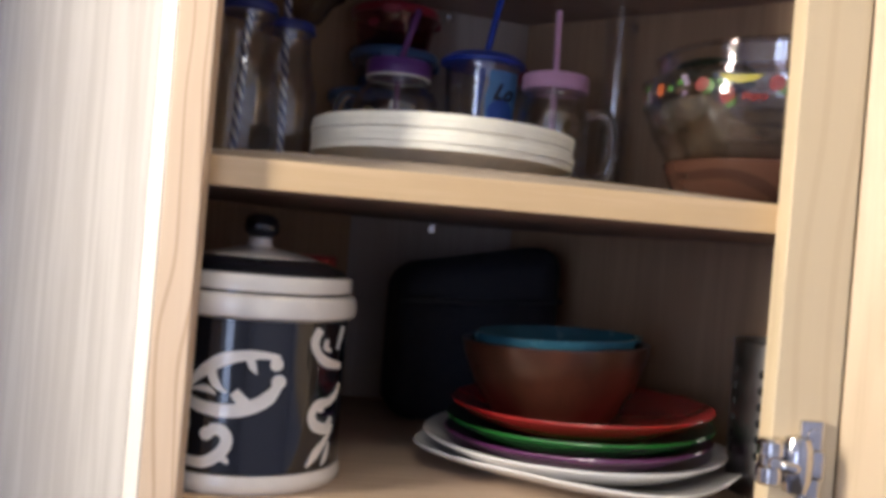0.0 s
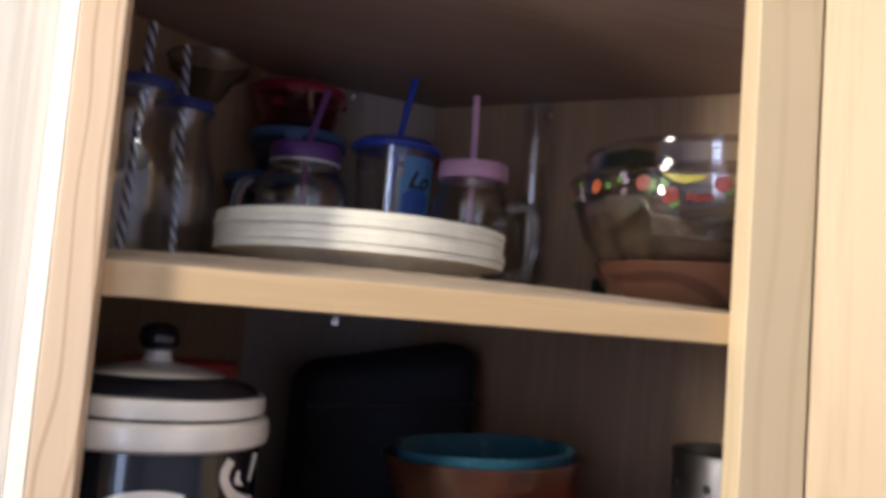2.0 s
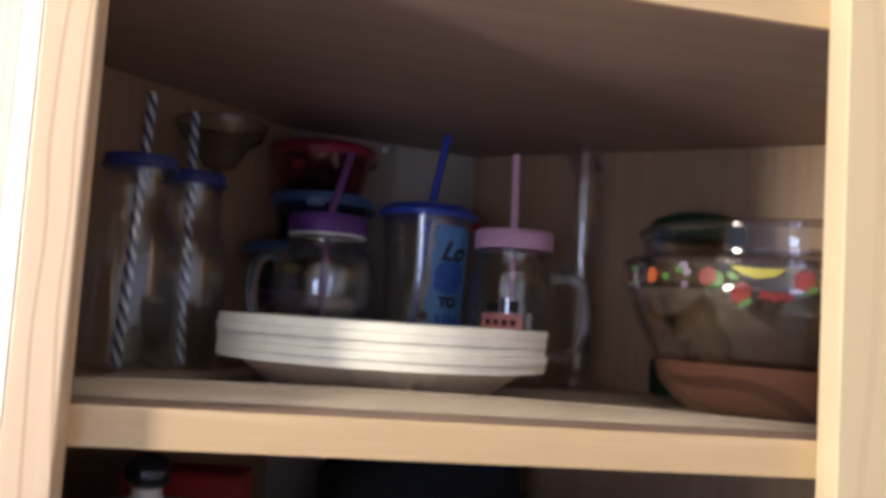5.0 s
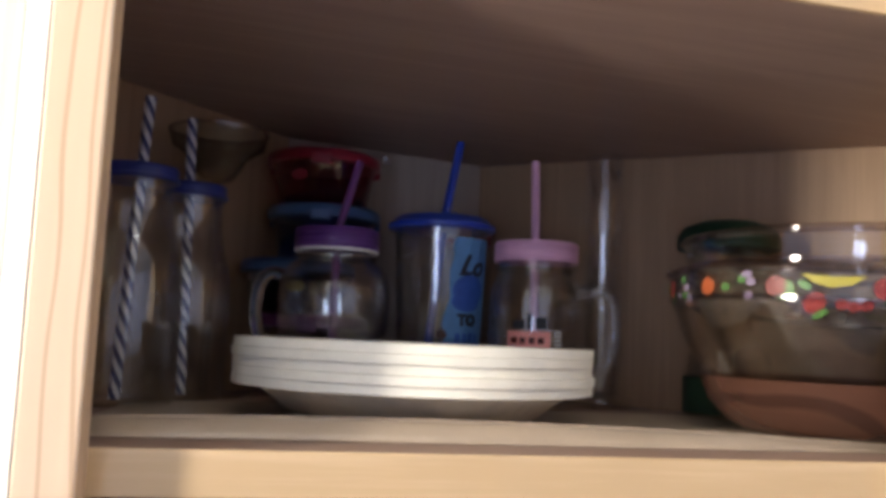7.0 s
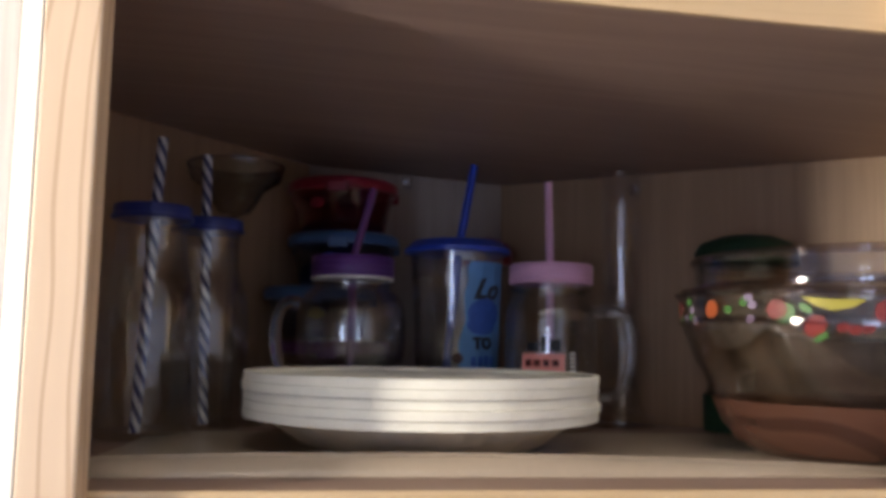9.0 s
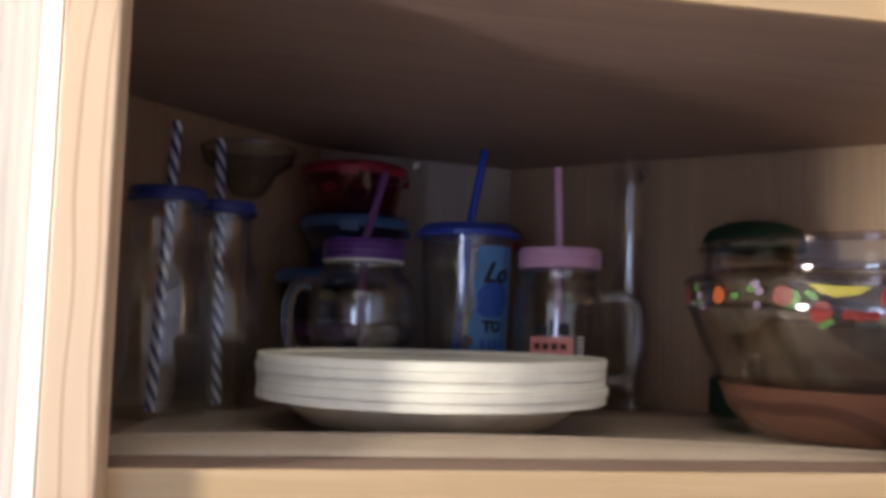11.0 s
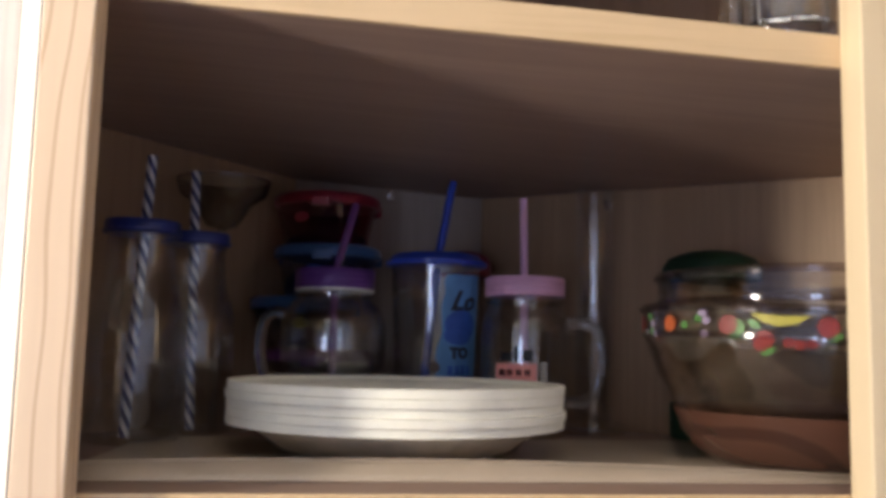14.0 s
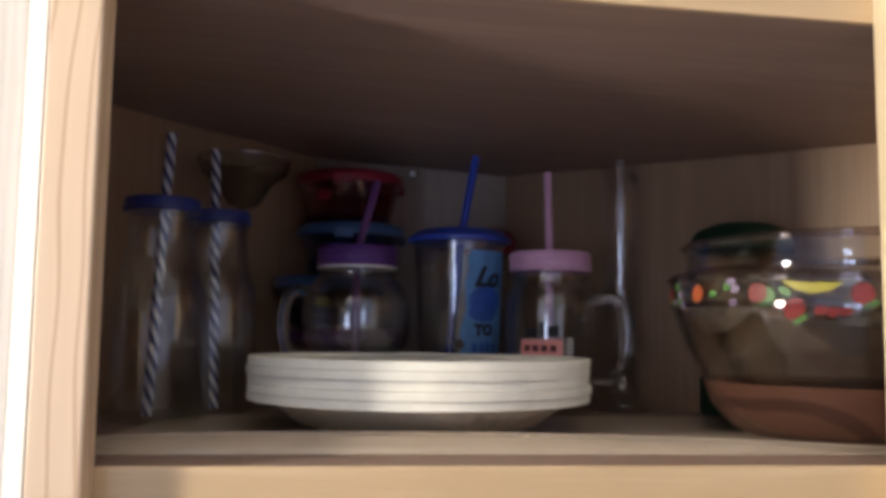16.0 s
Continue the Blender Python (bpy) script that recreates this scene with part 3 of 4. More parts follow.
def neighbour(name, a, d, inward, width, label):
    """A closed wall cabinet beside the corner cabinet: box, frame and a framed door."""
    a, d, q = Vector(a), Vector(d).normalized(), Vector(inward).normalized()
    t = thing(name, (a.x, a.y, zc0), label, "cabinet")

    def plank(nm, s0, s1, o0, o1, z0, z1, mat, par, bev=0.0012):
        pts = [a + d * s0 + q * o0, a + d * s1 + q * o0, a + d * s1 + q * o1, a + d * s0 + q * o1]
        return part(nm, slab([(p.x, p.y) for p in pts], z0, z1, bev), mat, par)
    plank("body", 0.0, width, 0.0405, 0.29, zc0, zc1, M_IN, t)
    plank("face_frame", 0.0, width, 0.0205, 0.04, zc0 - 0.01, zc1 + 0.02, M_STILE, t)
    z0, z1 = zc0 + 0.0, zc1 + 0.01
    s0, s1 = 0.0, width - 0.02
    dr = plank("door", s0, s0 + 0.056, 0.0, 0.02, z0, z1, M_NEIGH, t)
    plank("door_stile", s1 - 0.056, s1, 0.0, 0.02, z0, z1, M_NEIGH, dr)
    plank("door_rail", s0 + 0.0562, s1 - 0.0562, 0.0003, 0.0197, z1 - 0.056, z1, M_NEIGH, dr)
    plank("door_rail", s0 + 0.0562, s1 - 0.0562, 0.0003, 0.0197, z0, z0 + 0.056, M_NEIGH, dr)
    plank("door_panel", s0 + 0.0562, s1 - 0.0562, 0.006, 0.015, z0 + 0.0562, z1 - 0.0562, M_NEIGH, dr, 0.0)
    return t


neighbour("wall_cabinet", (0.452, -0.03), (R2, -R2), (R2, R2), 0.6, "closed pale maple wall cabinet behind the open door")

# open door of the corner cabinet, swung back against its neighbour
da, dd, dq = Vector((0.4143, -0.0206)), Vector((R2, -R2)), Vector((R2, R2))
door = thing("door_1", (da.x, da.y, zc0), "open light maple cabinet door seen from its inner face", "cabinet door")


def dplank(nm, s0, s1, o0, o1, z0, z1, mat, bev=0.001):
    pts = [da + dd * s0 + dq * o0, da + dd * s1 + dq * o0, da + dd * s1 + dq * o1, da + dd * s0 + dq * o1]
    return part(nm, slab([(p.x, p.y) for p in pts], z0, z1, bev), mat, door)


dplank("door_stile", 0.0, 0.058, 0.0, 0.019, zc0 + 0.01, zc1, M_PANEL)
dplank("door_stile", 0.342, 0.40, 0.0, 0.019, zc0 + 0.01, zc1, M_PANEL)
dplank("door_rail", 0.0582, 0.3418, 0.0003, 0.0187, zc1 - 0.058, zc1, M_PANEL)
dplank("door_rail", 0.0582, 0.3418, 0.0003, 0.0187, zc0 + 0.01, zc0 + 0.068, M_PANEL)
dplank("door_panel", 0.0582, 0.3418, 0.005, 0.014, zc0 + 0.068, zc1 - 0.058, M_PANEL, 0.0)


def hinge(z):
    """A wrap-round face-frame hinge: jamb cup, arm, knuckle and screwed plate."""
    dx = -0.0058
    h = thing("hinge", (0.386 + dx, -0.03, z), "shiny nickel wrap-round cabinet hinge screwed to the frame", "hinge", "cabinet hinges")
    part("jamb_block", lathe([(0, -0.015), (0.0065, -0.015), (0.0085, -0.013), (0.0085, -0.004), (0.0072, -0.0025), (0.0072, 0.0025), (0.0085, 0.004), (0.0085, 0.012), (0.0065, 0.014), (0, 0.014)], (0.3725 + dx, -0.0285, z), 24, False), M_NICKEL, h, smooth=35)
    part("screw_head", lathe([(0, 0), (0.004, 0), (0.0032, 0.0016), (0, 0.002)], (0.3715 + dx, -0.0365, z), 16, False, (90, 0, 0)), M_NICKEL, h, smooth=30)
    part("arm", tube(arc([(0.376 + dx, -0.03, z - 0.001), (0.381 + dx, -0.0335, z - 0.003), (0.387 + dx, -0.033, z - 0.003), (0.392 + dx, -0.029, z - 0.002)], 5), 0.0042, 12), M_NICKEL, h, smooth=40)
    part("knuckle", lathe([(0, -0.021), (0.0075, -0.019), (0.0098, -0.011), (0.0102, 0.001), (0.0098, 0.008), (0.0075, 0.015), (0, 0.017)], (0.3905 + dx, -0.0265, z), 24, False), M_NICKEL, h, smooth=40)
    pl = part("plate", box(0.393 + dx, 0.4085 + dx, -0.025, -0.0203, z - 0.036, z + 0.026, 0.0018), M_NICKEL, h, smooth=30)
    for k in (-0.026, 0.017):
        part("screw", lathe([(0, 0), (0.0042, 0), (0.0036, 0.0015), (0, 0.002)], (0.4008 + dx, -0.025, z + k), 16, False, (90, 0, 0)), M_NICKEL, pl, smooth=30)
    part("lug", box(0.3935 + dx, 0.408 + dx, -0.0305, -0.025, z - 0.011, z + 0.008, 0.0022), M_NICKEL, h, smooth=30)
    part("lug_tab", box(0.395 + dx, 0.407 + dx, -0.0285, -0.025, z - 0.034, z - 0.031, 0.001), M_NICKEL, h, smooth=30)


hinge(-0.163)
hinge(0.375)

# ---- middle shelf ----
def liner():
    """A plastic shelf liner whose front edge has curled up in a long low wave."""
    bm = bmesh.new()
    xs = [-0.02 + 0.43 * i / 60 for i in range(61)]
    ys = [0.036, 0.038, 0.042, 0.047, 0.053, 0.06, 0.068, 0.078, 0.09, 0.105, 0.125, 0.15, 0.19, 0.24]

    def h(x, y):
        amp = 0.0075 * max(0.0, math.cos((x - 0.13) * 5.6)) ** 1.0 + 0.0012
        up = 1 - ((0.048 - y) / 0.012) ** 2 if y < 0.048 else max(0.0, 1 - (y - 0.048) / 0.1) ** 0.8 * 0.5 + 0.5 * max(0, 1 - (y - 0.048) / 0.03)
        return 0.0004 + amp * max(0.0, up)
    top = [[bm.verts.new((x, y, h(x, y) + 0.0012)) for x in xs] for y in ys]
    low = [[bm.verts.new((x, y, h(x, y))) for x in xs] for y in ys]
    for g, flip in ((top, 1), (low, 0)):
        for j in range(len(ys) - 1):
            for i in range(60):
                q = (g[j][i], g[j][i + 1], g[j + 1][i + 1], g[j + 1][i])
                bm.faces.new(q if flip else q[::-1])
    for i in range(60):
        bm.faces.new((top[0][i], low[0][i], low[0][i + 1], top[0][i + 1]))
    t = thing("shelf_liner", (0.19, 0.14, 0.0), "tan plastic shelf liner with a curled front edge", "shelf liner")
    part("sheet", bm, M_LINER, t, smooth=50)
    for dy, dz in ((0.0, 0.0), (0.006, -0.0006)):
        part("rib", tube([(x, 0.0475 + dy, h(x, 0.0475 + dy) + 0.0013 + dz) for x in xs], 0.0006, 6), M_LINER, t, smooth=60)
    return t


liner()

# stack of cream bowls
BX, BY, BZ = 0.1535, 0.150, 0.0048
for k in range(5):
    z = BZ + 0.0052 * k
    rr = 0.1062 + 0.0003 * math.sin(k * 2.3)
    b = thing("cream_bowl", (BX, BY, z), "cream paperboard bowl with a ribbed rim, stacked with others", "bowl", "stacked cream bowls")
    ox, oy = BX + 0.0006 * math.sin(k * 1.7), BY + 0.0006 * math.cos(k * 2.9)
    part("rim", lathe([(rr - 0.0035, z + 0.016), (rr - 0.0005, z + 0.016), (rr + 0.0001, z + 0.0162), (rr + 0.0002, z + 0.0208), (rr - 0.0003, z + 0.0211), (rr - 0.0025, z + 0.0211), (rr - 0.0035, z + 0.0207)], (ox, oy, 0), 96), M_CREAM, b, smooth=50)
    flutes = lathe([(0, z), (0.070, z), (0.0735, z + 0.0012), (0.0905, z + 0.0142), (rr - 0.0036, z + 0.0165), (rr - 0.0036, z + 0.0185), (0.0885, z + 0.0162), (0.072, z + 0.0035), (0, z + 0.0025)], (0, 0, 0), 192, False)
    for v in flutes.verts:
        q = math.hypot(v.co.x, v.co.y)
        if 0.073 < q < 0.1:
            f = 1 + 0.011 * math.sin(math.atan2(v.co.y, v.co.x) * 48)
            v.co.x, v.co.y = v.co.x * f, v.co.y * f
    flutes.transform(Matrix.Translation((ox, oy, 0)))
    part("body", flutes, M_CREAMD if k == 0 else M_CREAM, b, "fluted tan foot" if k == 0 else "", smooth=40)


def striped_straw(parent, a, b, r):
    """A white straw with a spiral navy stripe."""
    a, b = Vector(a), Vector(b)
    s = part("straw", tube([a, b], r, 16, 0.7), M_STRAWW, parent, "white and navy spiral striped straw", smooth=60)
    d = (b - a).normalized()
    p = d.orthogonal().normalized()
    q = d.cross(p)
    length = (b - a).length
    bm = bmesh.new()
    n = int(length / 0.0015)
    for turn in range(3):
        rows = []
        for i in range(n + 1):
            base = turn * math.pi / 1.5 - length * i / n / 0.037 * 2 * math.pi
            rows.append([bm.verts.new(a + d * (length * i / n) + (r + 0.0002) * (math.cos(base + w) * p + math.sin(base + w) * q)) for w in (-0.52, 0.0, 0.52)])
        for r0, r1 in zip(rows, rows[1:]):
            for k in range(2):
                bm.faces.new((r0[k], r0[k + 1], r1[k + 1], r1[k]))
    part("stripe", bm, M_NAVY, s, smooth=60)


def bottle(x, y, top, bottom):
    t = thing("milk_bottle", (x, y, 0.0), "clear glass milk bottle with blue lid and striped straw", "bottle", "striped straw bottles")
    out = [(0.027, 0.0012), (0.0305, 0.003), (0.0318, 0.008), (0.0318, 0.072), (0.0305, 0.088), (0.0262, 0.104), (0.0232, 0.118), (0.0225, 0.132), (0.0235, 0.1405)]
    part("glass_body", lathe(shell(out, 0.0024), (x, y, 0), 64, False), M_GLASS, t, smooth=60)
    lid = part("lid", lathe([(0, 0.1408), (0.0246, 0.1408), (0.0252, 0.1418), (0.0252, 0.1488), (0.0244, 0.1502), (0.009, 0.1508), (0.0085, 0.1496), (0, 0.1496)], (x, y, 0), 48, False), M_BLUELID, t, smooth=40)
    part("lid_lip", lathe([(0.0252, 0.1412), (0.0262, 0.1416), (0.0262, 0.1432), (0.0252, 0.1438)], (x, y, 0), 48), M_BLUELID, lid, smooth=40)
    striped_straw(t, bottom, top, 0.0034)


bottle(-0.0205, 0.205, (-0.0165, 0.205, 0.1965), (-0.0245, 0.2, 0.0042))
bottle(0.0065, 0.2655, (0.0045, 0.262, 0.1975), (0.0095, 0.26, 0.0042))


def mug(x, y, lid_mat, label, turn, hcol, z_lid, straw_mat, straw):
    """A glass jar mug with a screw lid, a handle and a straw."""
    t = thing("jar_mug", (x, y, 0.0), label, "mug", "jar mugs")
    k = z_lid / 0.125
    if hcol:
        out = [(0.027, 0.001), (0.0318, 0.003), (0.0335, 0.009), (0.0342, 0.0465), (0.0385, 0.0495), (0.0408, 0.055), (0.0415, 0.066), (0.0415, 0.08), (0.0402, 0.0895), (0.0362, 0.098), (0.0305, 0.1035), (0.0285, 0.106), (0.0285, 0.114)]
    else:
        out = [(r, z * k if z > 0.03 else z) for r, z in [(0.027, 0.001), (0.0318, 0.003), (0.034, 0.009), (0.0345, 0.02), (0.0345, 0.078), (0.0335, 0.089), (0.0302, 0.0985), (0.0288, 0.103), (0.0288, 0.112)]]
    body = part("glass_body", lathe(shell(out, 0.003), (x, y, 0), 64, False), M_GLASS, t, smooth=60)
    part("shoulder_ring", lathe([(0.0288, 0.103 * k), (0.0312, 0.1038 * k), (0.0312, 0.1056 * k), (0.0288, 0.1064 * k)], (x, y, 0), 48), M_GLASS2, body, smooth=40)
    zl = z_lid
    lid = part("lid", lathe([(0.0289, zl - 0.015), (0.0312, zl - 0.015), (0.0316, zl - 0.0142), (0.0316, zl - 0.0015), (0.0304, zl), (0.006, zl + 0.0002), (0, zl + 0.0002), (0, zl - 0.002), (0.0289, zl - 0.002)], (x, y, 0), 64, False), lid_mat, t, smooth=40)
    for i in range(3):
        part("thread_ridge", lathe([(0.0316, zl - 0.0125 + i * 0.004), (0.0322, zl - 0.0118 + i * 0.004), (0.0316, zl - 0.011 + i * 0.004)], (x, y, 0), 64), lid_mat, lid, smooth=60)
    if hcol:
        part("seal_ring", lathe([(0.0289, zl - 0.0172), (0.0314, zl - 0.0172), (0.0314, zl - 0.0153), (0.0289, zl - 0.0153)], (x, y, 0), 64), M_PAPER, lid, "white seal ring")
    c, s = math.cos(turn), math.sin(turn)
    hp = [(0.033, 0.089 * k), (0.046, 0.0905 * k), (0.0555, 0.083 * k), (0.0585, 0.065 * k), (0.057, 0.045 * k), (0.05, 0.031 * k), (0.033, 0.0285 * k)]
    if hcol:
        hp = [(0.038, 0.092), (0.046, 0.0935), (0.053, 0.088), (0.0565, 0.073), (0.0555, 0.056), (0.05, 0.044), (0.0335, 0.041)]
    part("handle", tube(arc([(x + r * c, y + r * s, z) for r, z in hp], 6), 0.0045, 14), M_SOLID, t, smooth=60)
    part("straw", tube(straw, 0.0032, 14, 0.7), straw_mat, t, smooth=60)
    return t


mug(0.1125, 0.285, M_PURPLE, "glass jar mug with purple lid and purple straw", math.radians(176), True, 0.1275, M_PLUM, [(0.112, 0.272, 0.006), (0.1125, 0.284, 0.125), (0.1275, 0.293, 0.182)])
pm = mug(0.262, 0.266, M_PINK, "glass jar mug with pink lid, pink straw and coral label", math.radians(-25), False, 0.1245, M_PINK, [(0.2625, 0.268, 0.006), (0.2622, 0.27, 0.12), (0.2615, 0.274, 0.1895)])
lab = part("label", wrapped([(-0.03, 0.045), (0.002, 0.045), (0.002, 0.058), (-0.03, 0.058)], (0.262, 0.266), 0.0348), M_CORAL, pm, "coral label with unreadable dark bars")
for z0, z1, s0, s1 in ((0.0595, 0.066, -0.026, -0.017), (0.0595, 0.0705, -0.015, -0.012), (0.0595, 0.068, -0.009, -0.001)):
    part("print_bar", wrapped([(s0, z0), (s1, z0), (s1, z1), (s0, z1)], (0.262, 0.266), 0.0348), M_INK, lab)
for i in range(4):
    part("print_bar", wrapped([(-0.027 + i * 0.0065, 0.049), (-0.0225 + i * 0.0065, 0.049), (-0.0225 + i * 0.0065, 0.0535), (-0.027 + i * 0.0065, 0.0535)], (0.262, 0.266), 0.0353), M_REDP, lab)
tag = part("label", wrapped([(0.0045, 0.04), (0.0105, 0.04), (0.0105, 0.082), (0.0045, 0.082)], (0.262, 0.266), 0.0348), M_GLASS2, pm)
for i in range(6):
    part("print_bar", wrapped([(0.005, 0.042 + i * 0.003), (0.01, 0.042 + i * 0.003), (0.01, 0.0435 + i * 0.003), (0.005, 0.0435 + i * 0.003)], (0.262, 0.266), 0.0352), M_PAPER, tag)


def tumbler(x, y):
    t = thing("tumbler", (x, y, 0.0), "clear plastic tumbler with blue lid, blue straw and lettered label", "tumbler")
    out = [(0.026, 0.001), (0.0295, 0.003), (0.0305, 0.008), (0.0365, 0.13), (0.0368, 0.1335)]
    part("clear_body", lathe(shell(out, 0.002), (x, y, 0), 64, False), M_GLASS, t, smooth=60)
    part("lid", lathe([(0, 0.133), (0.0385, 0.133), (0.0418, 0.134), (0.042, 0.1372), (0.0395, 0.1385), (0.036, 0.1425), (0.034, 0.1435), (0, 0.1435)], (x, y, 0), 64, False), M_BLUE, t, smooth=40)
    part("straw", tube([(x - 0.012, y - 0.012, 0.006), (x - 0.004, y - 0.004, 0.09), (x + 0.002, y, 0.143), (x + 0.0135, y + 0.004, 0.2065)], 0.0034, 14, 0.7), M_BLUE, t, smooth=60)

    def rad(z):
        return 0.0305 + (0.0365 - 0.0305) * (z - 0.008) / 0.122 + 0.0002
    lb = part("label", wrapped([(-0.0025, 0.02), (0.038, 0.02), (0.0395, 0.126), (0.0055, 0.126), (0.003, 0.12), (0.004, 0.112), (0.001, 0.1), (0.002, 0.08), (-0.0025, 0.066), (-0.003, 0.06), (0.0005, 0.052), (-0.0045, 0.044)], (x, y), rad), M_LABELB, t, "pale blue label with black hand lettering")
    part("print_patch", wrapped(ellipse(0.0185, 0.0865, 0.015, 0.0115), (x, y), lambda z: rad(z) + 0.0005), M_LABELD, lb)
    part("print_patch", wrapped(ellipse(0.016, 0.078, 0.013, 0.0075), (x, y), lambda z: rad(z) + 0.0007), M_LABELD, lb)
    part("print_patch", wrapped(ellipse(-0.0035, 0.053, 0.0045, 0.004), (x, y), lambda z: rad(z) + 0.0005), M_TERRA, lb)
    for s, z, w in ((0.009, 0.047, 0.004), (0.015, 0.047, 0.0035), (0.0205, 0.0475, 0.004), (0.0265, 0.047, 0.0035)):
        part("print_bar", wrapped([(s - w / 2, z), (s + w / 2, z), (s + w / 2, z + 0.0075), (s - w / 2, z + 0.0075)], (x, y), lambda zz: rad(zz) + 0.0006), M_LABELD, lb)

    def word(text, s, z, size, shear=0.0):
        cu = bpy.data.curves.new("lettering", "FONT")
        cu.body, cu.size, cu.extrude, cu.shear, cu.resolution_u = text, size, 0.0003, shear, 3
        cu.offset = 0.0007
        tmp = new("lettering", cu)
        me = bpy.data.meshes.new_from_object(tmp.evaluated_get(bpy.context.evaluated_depsgraph_get()))
        bpy.data.objects.remove(tmp)
        for v in me.vertices:
            px, pz, d = v.co.x + s, v.co.y + z, v.co.z
            a, r = px / rad(pz), rad(pz) + 0.0009 + d
            v.co = (x + r * math.sin(a), y - r * math.cos(a), pz)
        me.materials.append(M_INK)
        o = new("lettering", me)
        o.parent = lb
        o.matrix_parent_inverse = lb.matrix_basis.inverted()
    word("Lo", 0.0075, 0.098, 0.0215, 0.45)
    word("TO", 0.0085, 0.0605, 0.0115)


tumbler(0.1945, 0.3)

# stack of round storage containers with snap lids
for k, (lid_mat, zt, nm) in enumerate(((M_RED, 0.2, "red"), (M_LBLUE, 0.155, "light blue"), (M_LBLUE, 0.11, "blue"), (M_PLUM, 0.066, "plum"))):
    x, y = 0.1 + (0.004, 0.006, -0.013, 0)[k], 0.367
    t = thing("storage_container", (x, y, zt - 0.045), f"round glass storage container with {nm} snap lid, stacked", "food container", "stacked storage containers")
    z0 = zt - 0.0448 if k < 3 else 0.0004
    part("glass_body", lathe(shell([(0.033, z0), (0.037, z0 + 0.002), (0.0425, zt - 0.014), (0.0435, zt - 0.0125)], 0.0025), (x, y, 0), 56, False), (M_REDGLASS, M_BLUEGLASS, M_BLUEGLASS, M_GLASS2)[k], t, smooth=60)
    part("lid", lathe([(0, zt - 0.0125), (0.0445, zt - 0.0125), (0.0468, zt - 0.0115), (0.0472, zt - 0.006), (0.0455, zt - 0.003), (0.042, zt - 0.0015), (0.039, zt - 0.003), (0, zt - 0.003)], (x, y, 0), 56, False), lid_mat, t, smooth=40)
    for a in (0.4, 2.5, 4.6):
        part("tab", box(-0.008, 0.008, -0.002, 0.002, -0.008, 0.001, 0.001, Matrix.Translation((x + 0.0478 * math.cos(a), y + 0.0478 * math.sin(a), zt - 0.008)) @ Matrix.Rotation(a + math.pi / 2, 4, "Z")), lid_mat, t)
    part("food_print", wrapped(ellipse(-0.022 + 0.01 * k, zt - 0.024, 0.007, 0.0045), (x, y), 0.0425), (M_RED, M_LABELD, M_YELLOW, M_RED)[k], t)

# red lidded jar, tall glass, cylinder vase
t = thing("spice_jar", (0.232, 0.385, 0), "small glass jar with a rounded red lid", "jar")
part("glass_body", lathe(shell([(0.022, 0.0005), (0.025, 0.004), (0.025, 0.12), (0.021, 0.132)], 0.002), (0.232, 0.385, 0), 40, False), M_GLASS2, t, smooth=60)
part("lid", lathe([(0, 0.1325), (0.0235, 0.1325), (0.0238, 0.145), (0.02, 0.152), (0.01, 0.1565), (0, 0.158)], (0.232, 0.385, 0), 40, False), M_RED, t, smooth=50)
sx_, sy_ = 0.021, 0.3
t = thing("stemmed_glass", (sx_, sy_, 0), "clear stemmed glass with a wide shallow bowl near the back panel", "glass")
part("bowl", lathe(shell([(0.004, 0.158), (0.012, 0.161), (0.018, 0.170), (0.022, 0.178), (0.034, 0.186), (0.0372, 0.197)], 0.0016), (sx_, sy_, 0), 56, False), M_THIN, t, smooth=60)
part("stem", tube([(sx_, sy_, 0.004), (sx_, sy_, 0.158)], 0.0034, 16), M_THIN, t, smooth=60)
part("foot", lathe([(0, 0.0006), (0.029, 0.0006), (0.03, 0.0016), (0.015, 0.0032), (0.005, 0.0055), (0, 0.0055)], (sx_, sy_, 0), 48, False), M_GLASS, t, smooth=60)
part("rim", lathe([(0.0356, 0.197), (0.0374, 0.197), (0.0378, 0.1984), (0.0367, 0.1994), (0.0356, 0.1986)], (sx_, sy_, 0), 56), M_RIM, t, smooth=60)
t = thing("cylinder_vase", (0.3295, 0.304, 0), "tall clear glass cylinder vase on a thick round foot", "vase")
part("foot", lathe([(0, 0.0006), (0.0245, 0.0006), (0.026, 0.002), (0.0258, 0.008), (0.0225, 0.0105), (0.0175, 0.0125), (0, 0.0125)], (0.3295, 0.304, 0), 48, False), M_GLASS, t, smooth=60)
part("tube", lathe(shell([(0.0145, 0.0128), (0.0158, 0.015), (0.0156, 0.15), (0.0162, 0.2035)], 0.003), (0.3295, 0.304, 0), 48, False), M_GLASS3, t, smooth=60)

# wooden bowl with nested glass bowls, and the green-lidded jar
GX, GY = 0.415, 0.112
wb = thing("wooden_bowl", (GX, GY, 0), "round acacia wood bowl with dark grain under glass bowls", "bowl")
part("body", lathe(shell([(0.052, 0.0006), (0.058, 0.0015), (0.071, 0.008), (0.081, 0.02), (0.0862, 0.0345)], 0.004), (GX, GY, 0), 80, False), M_BOWLW, wb, smooth=50)


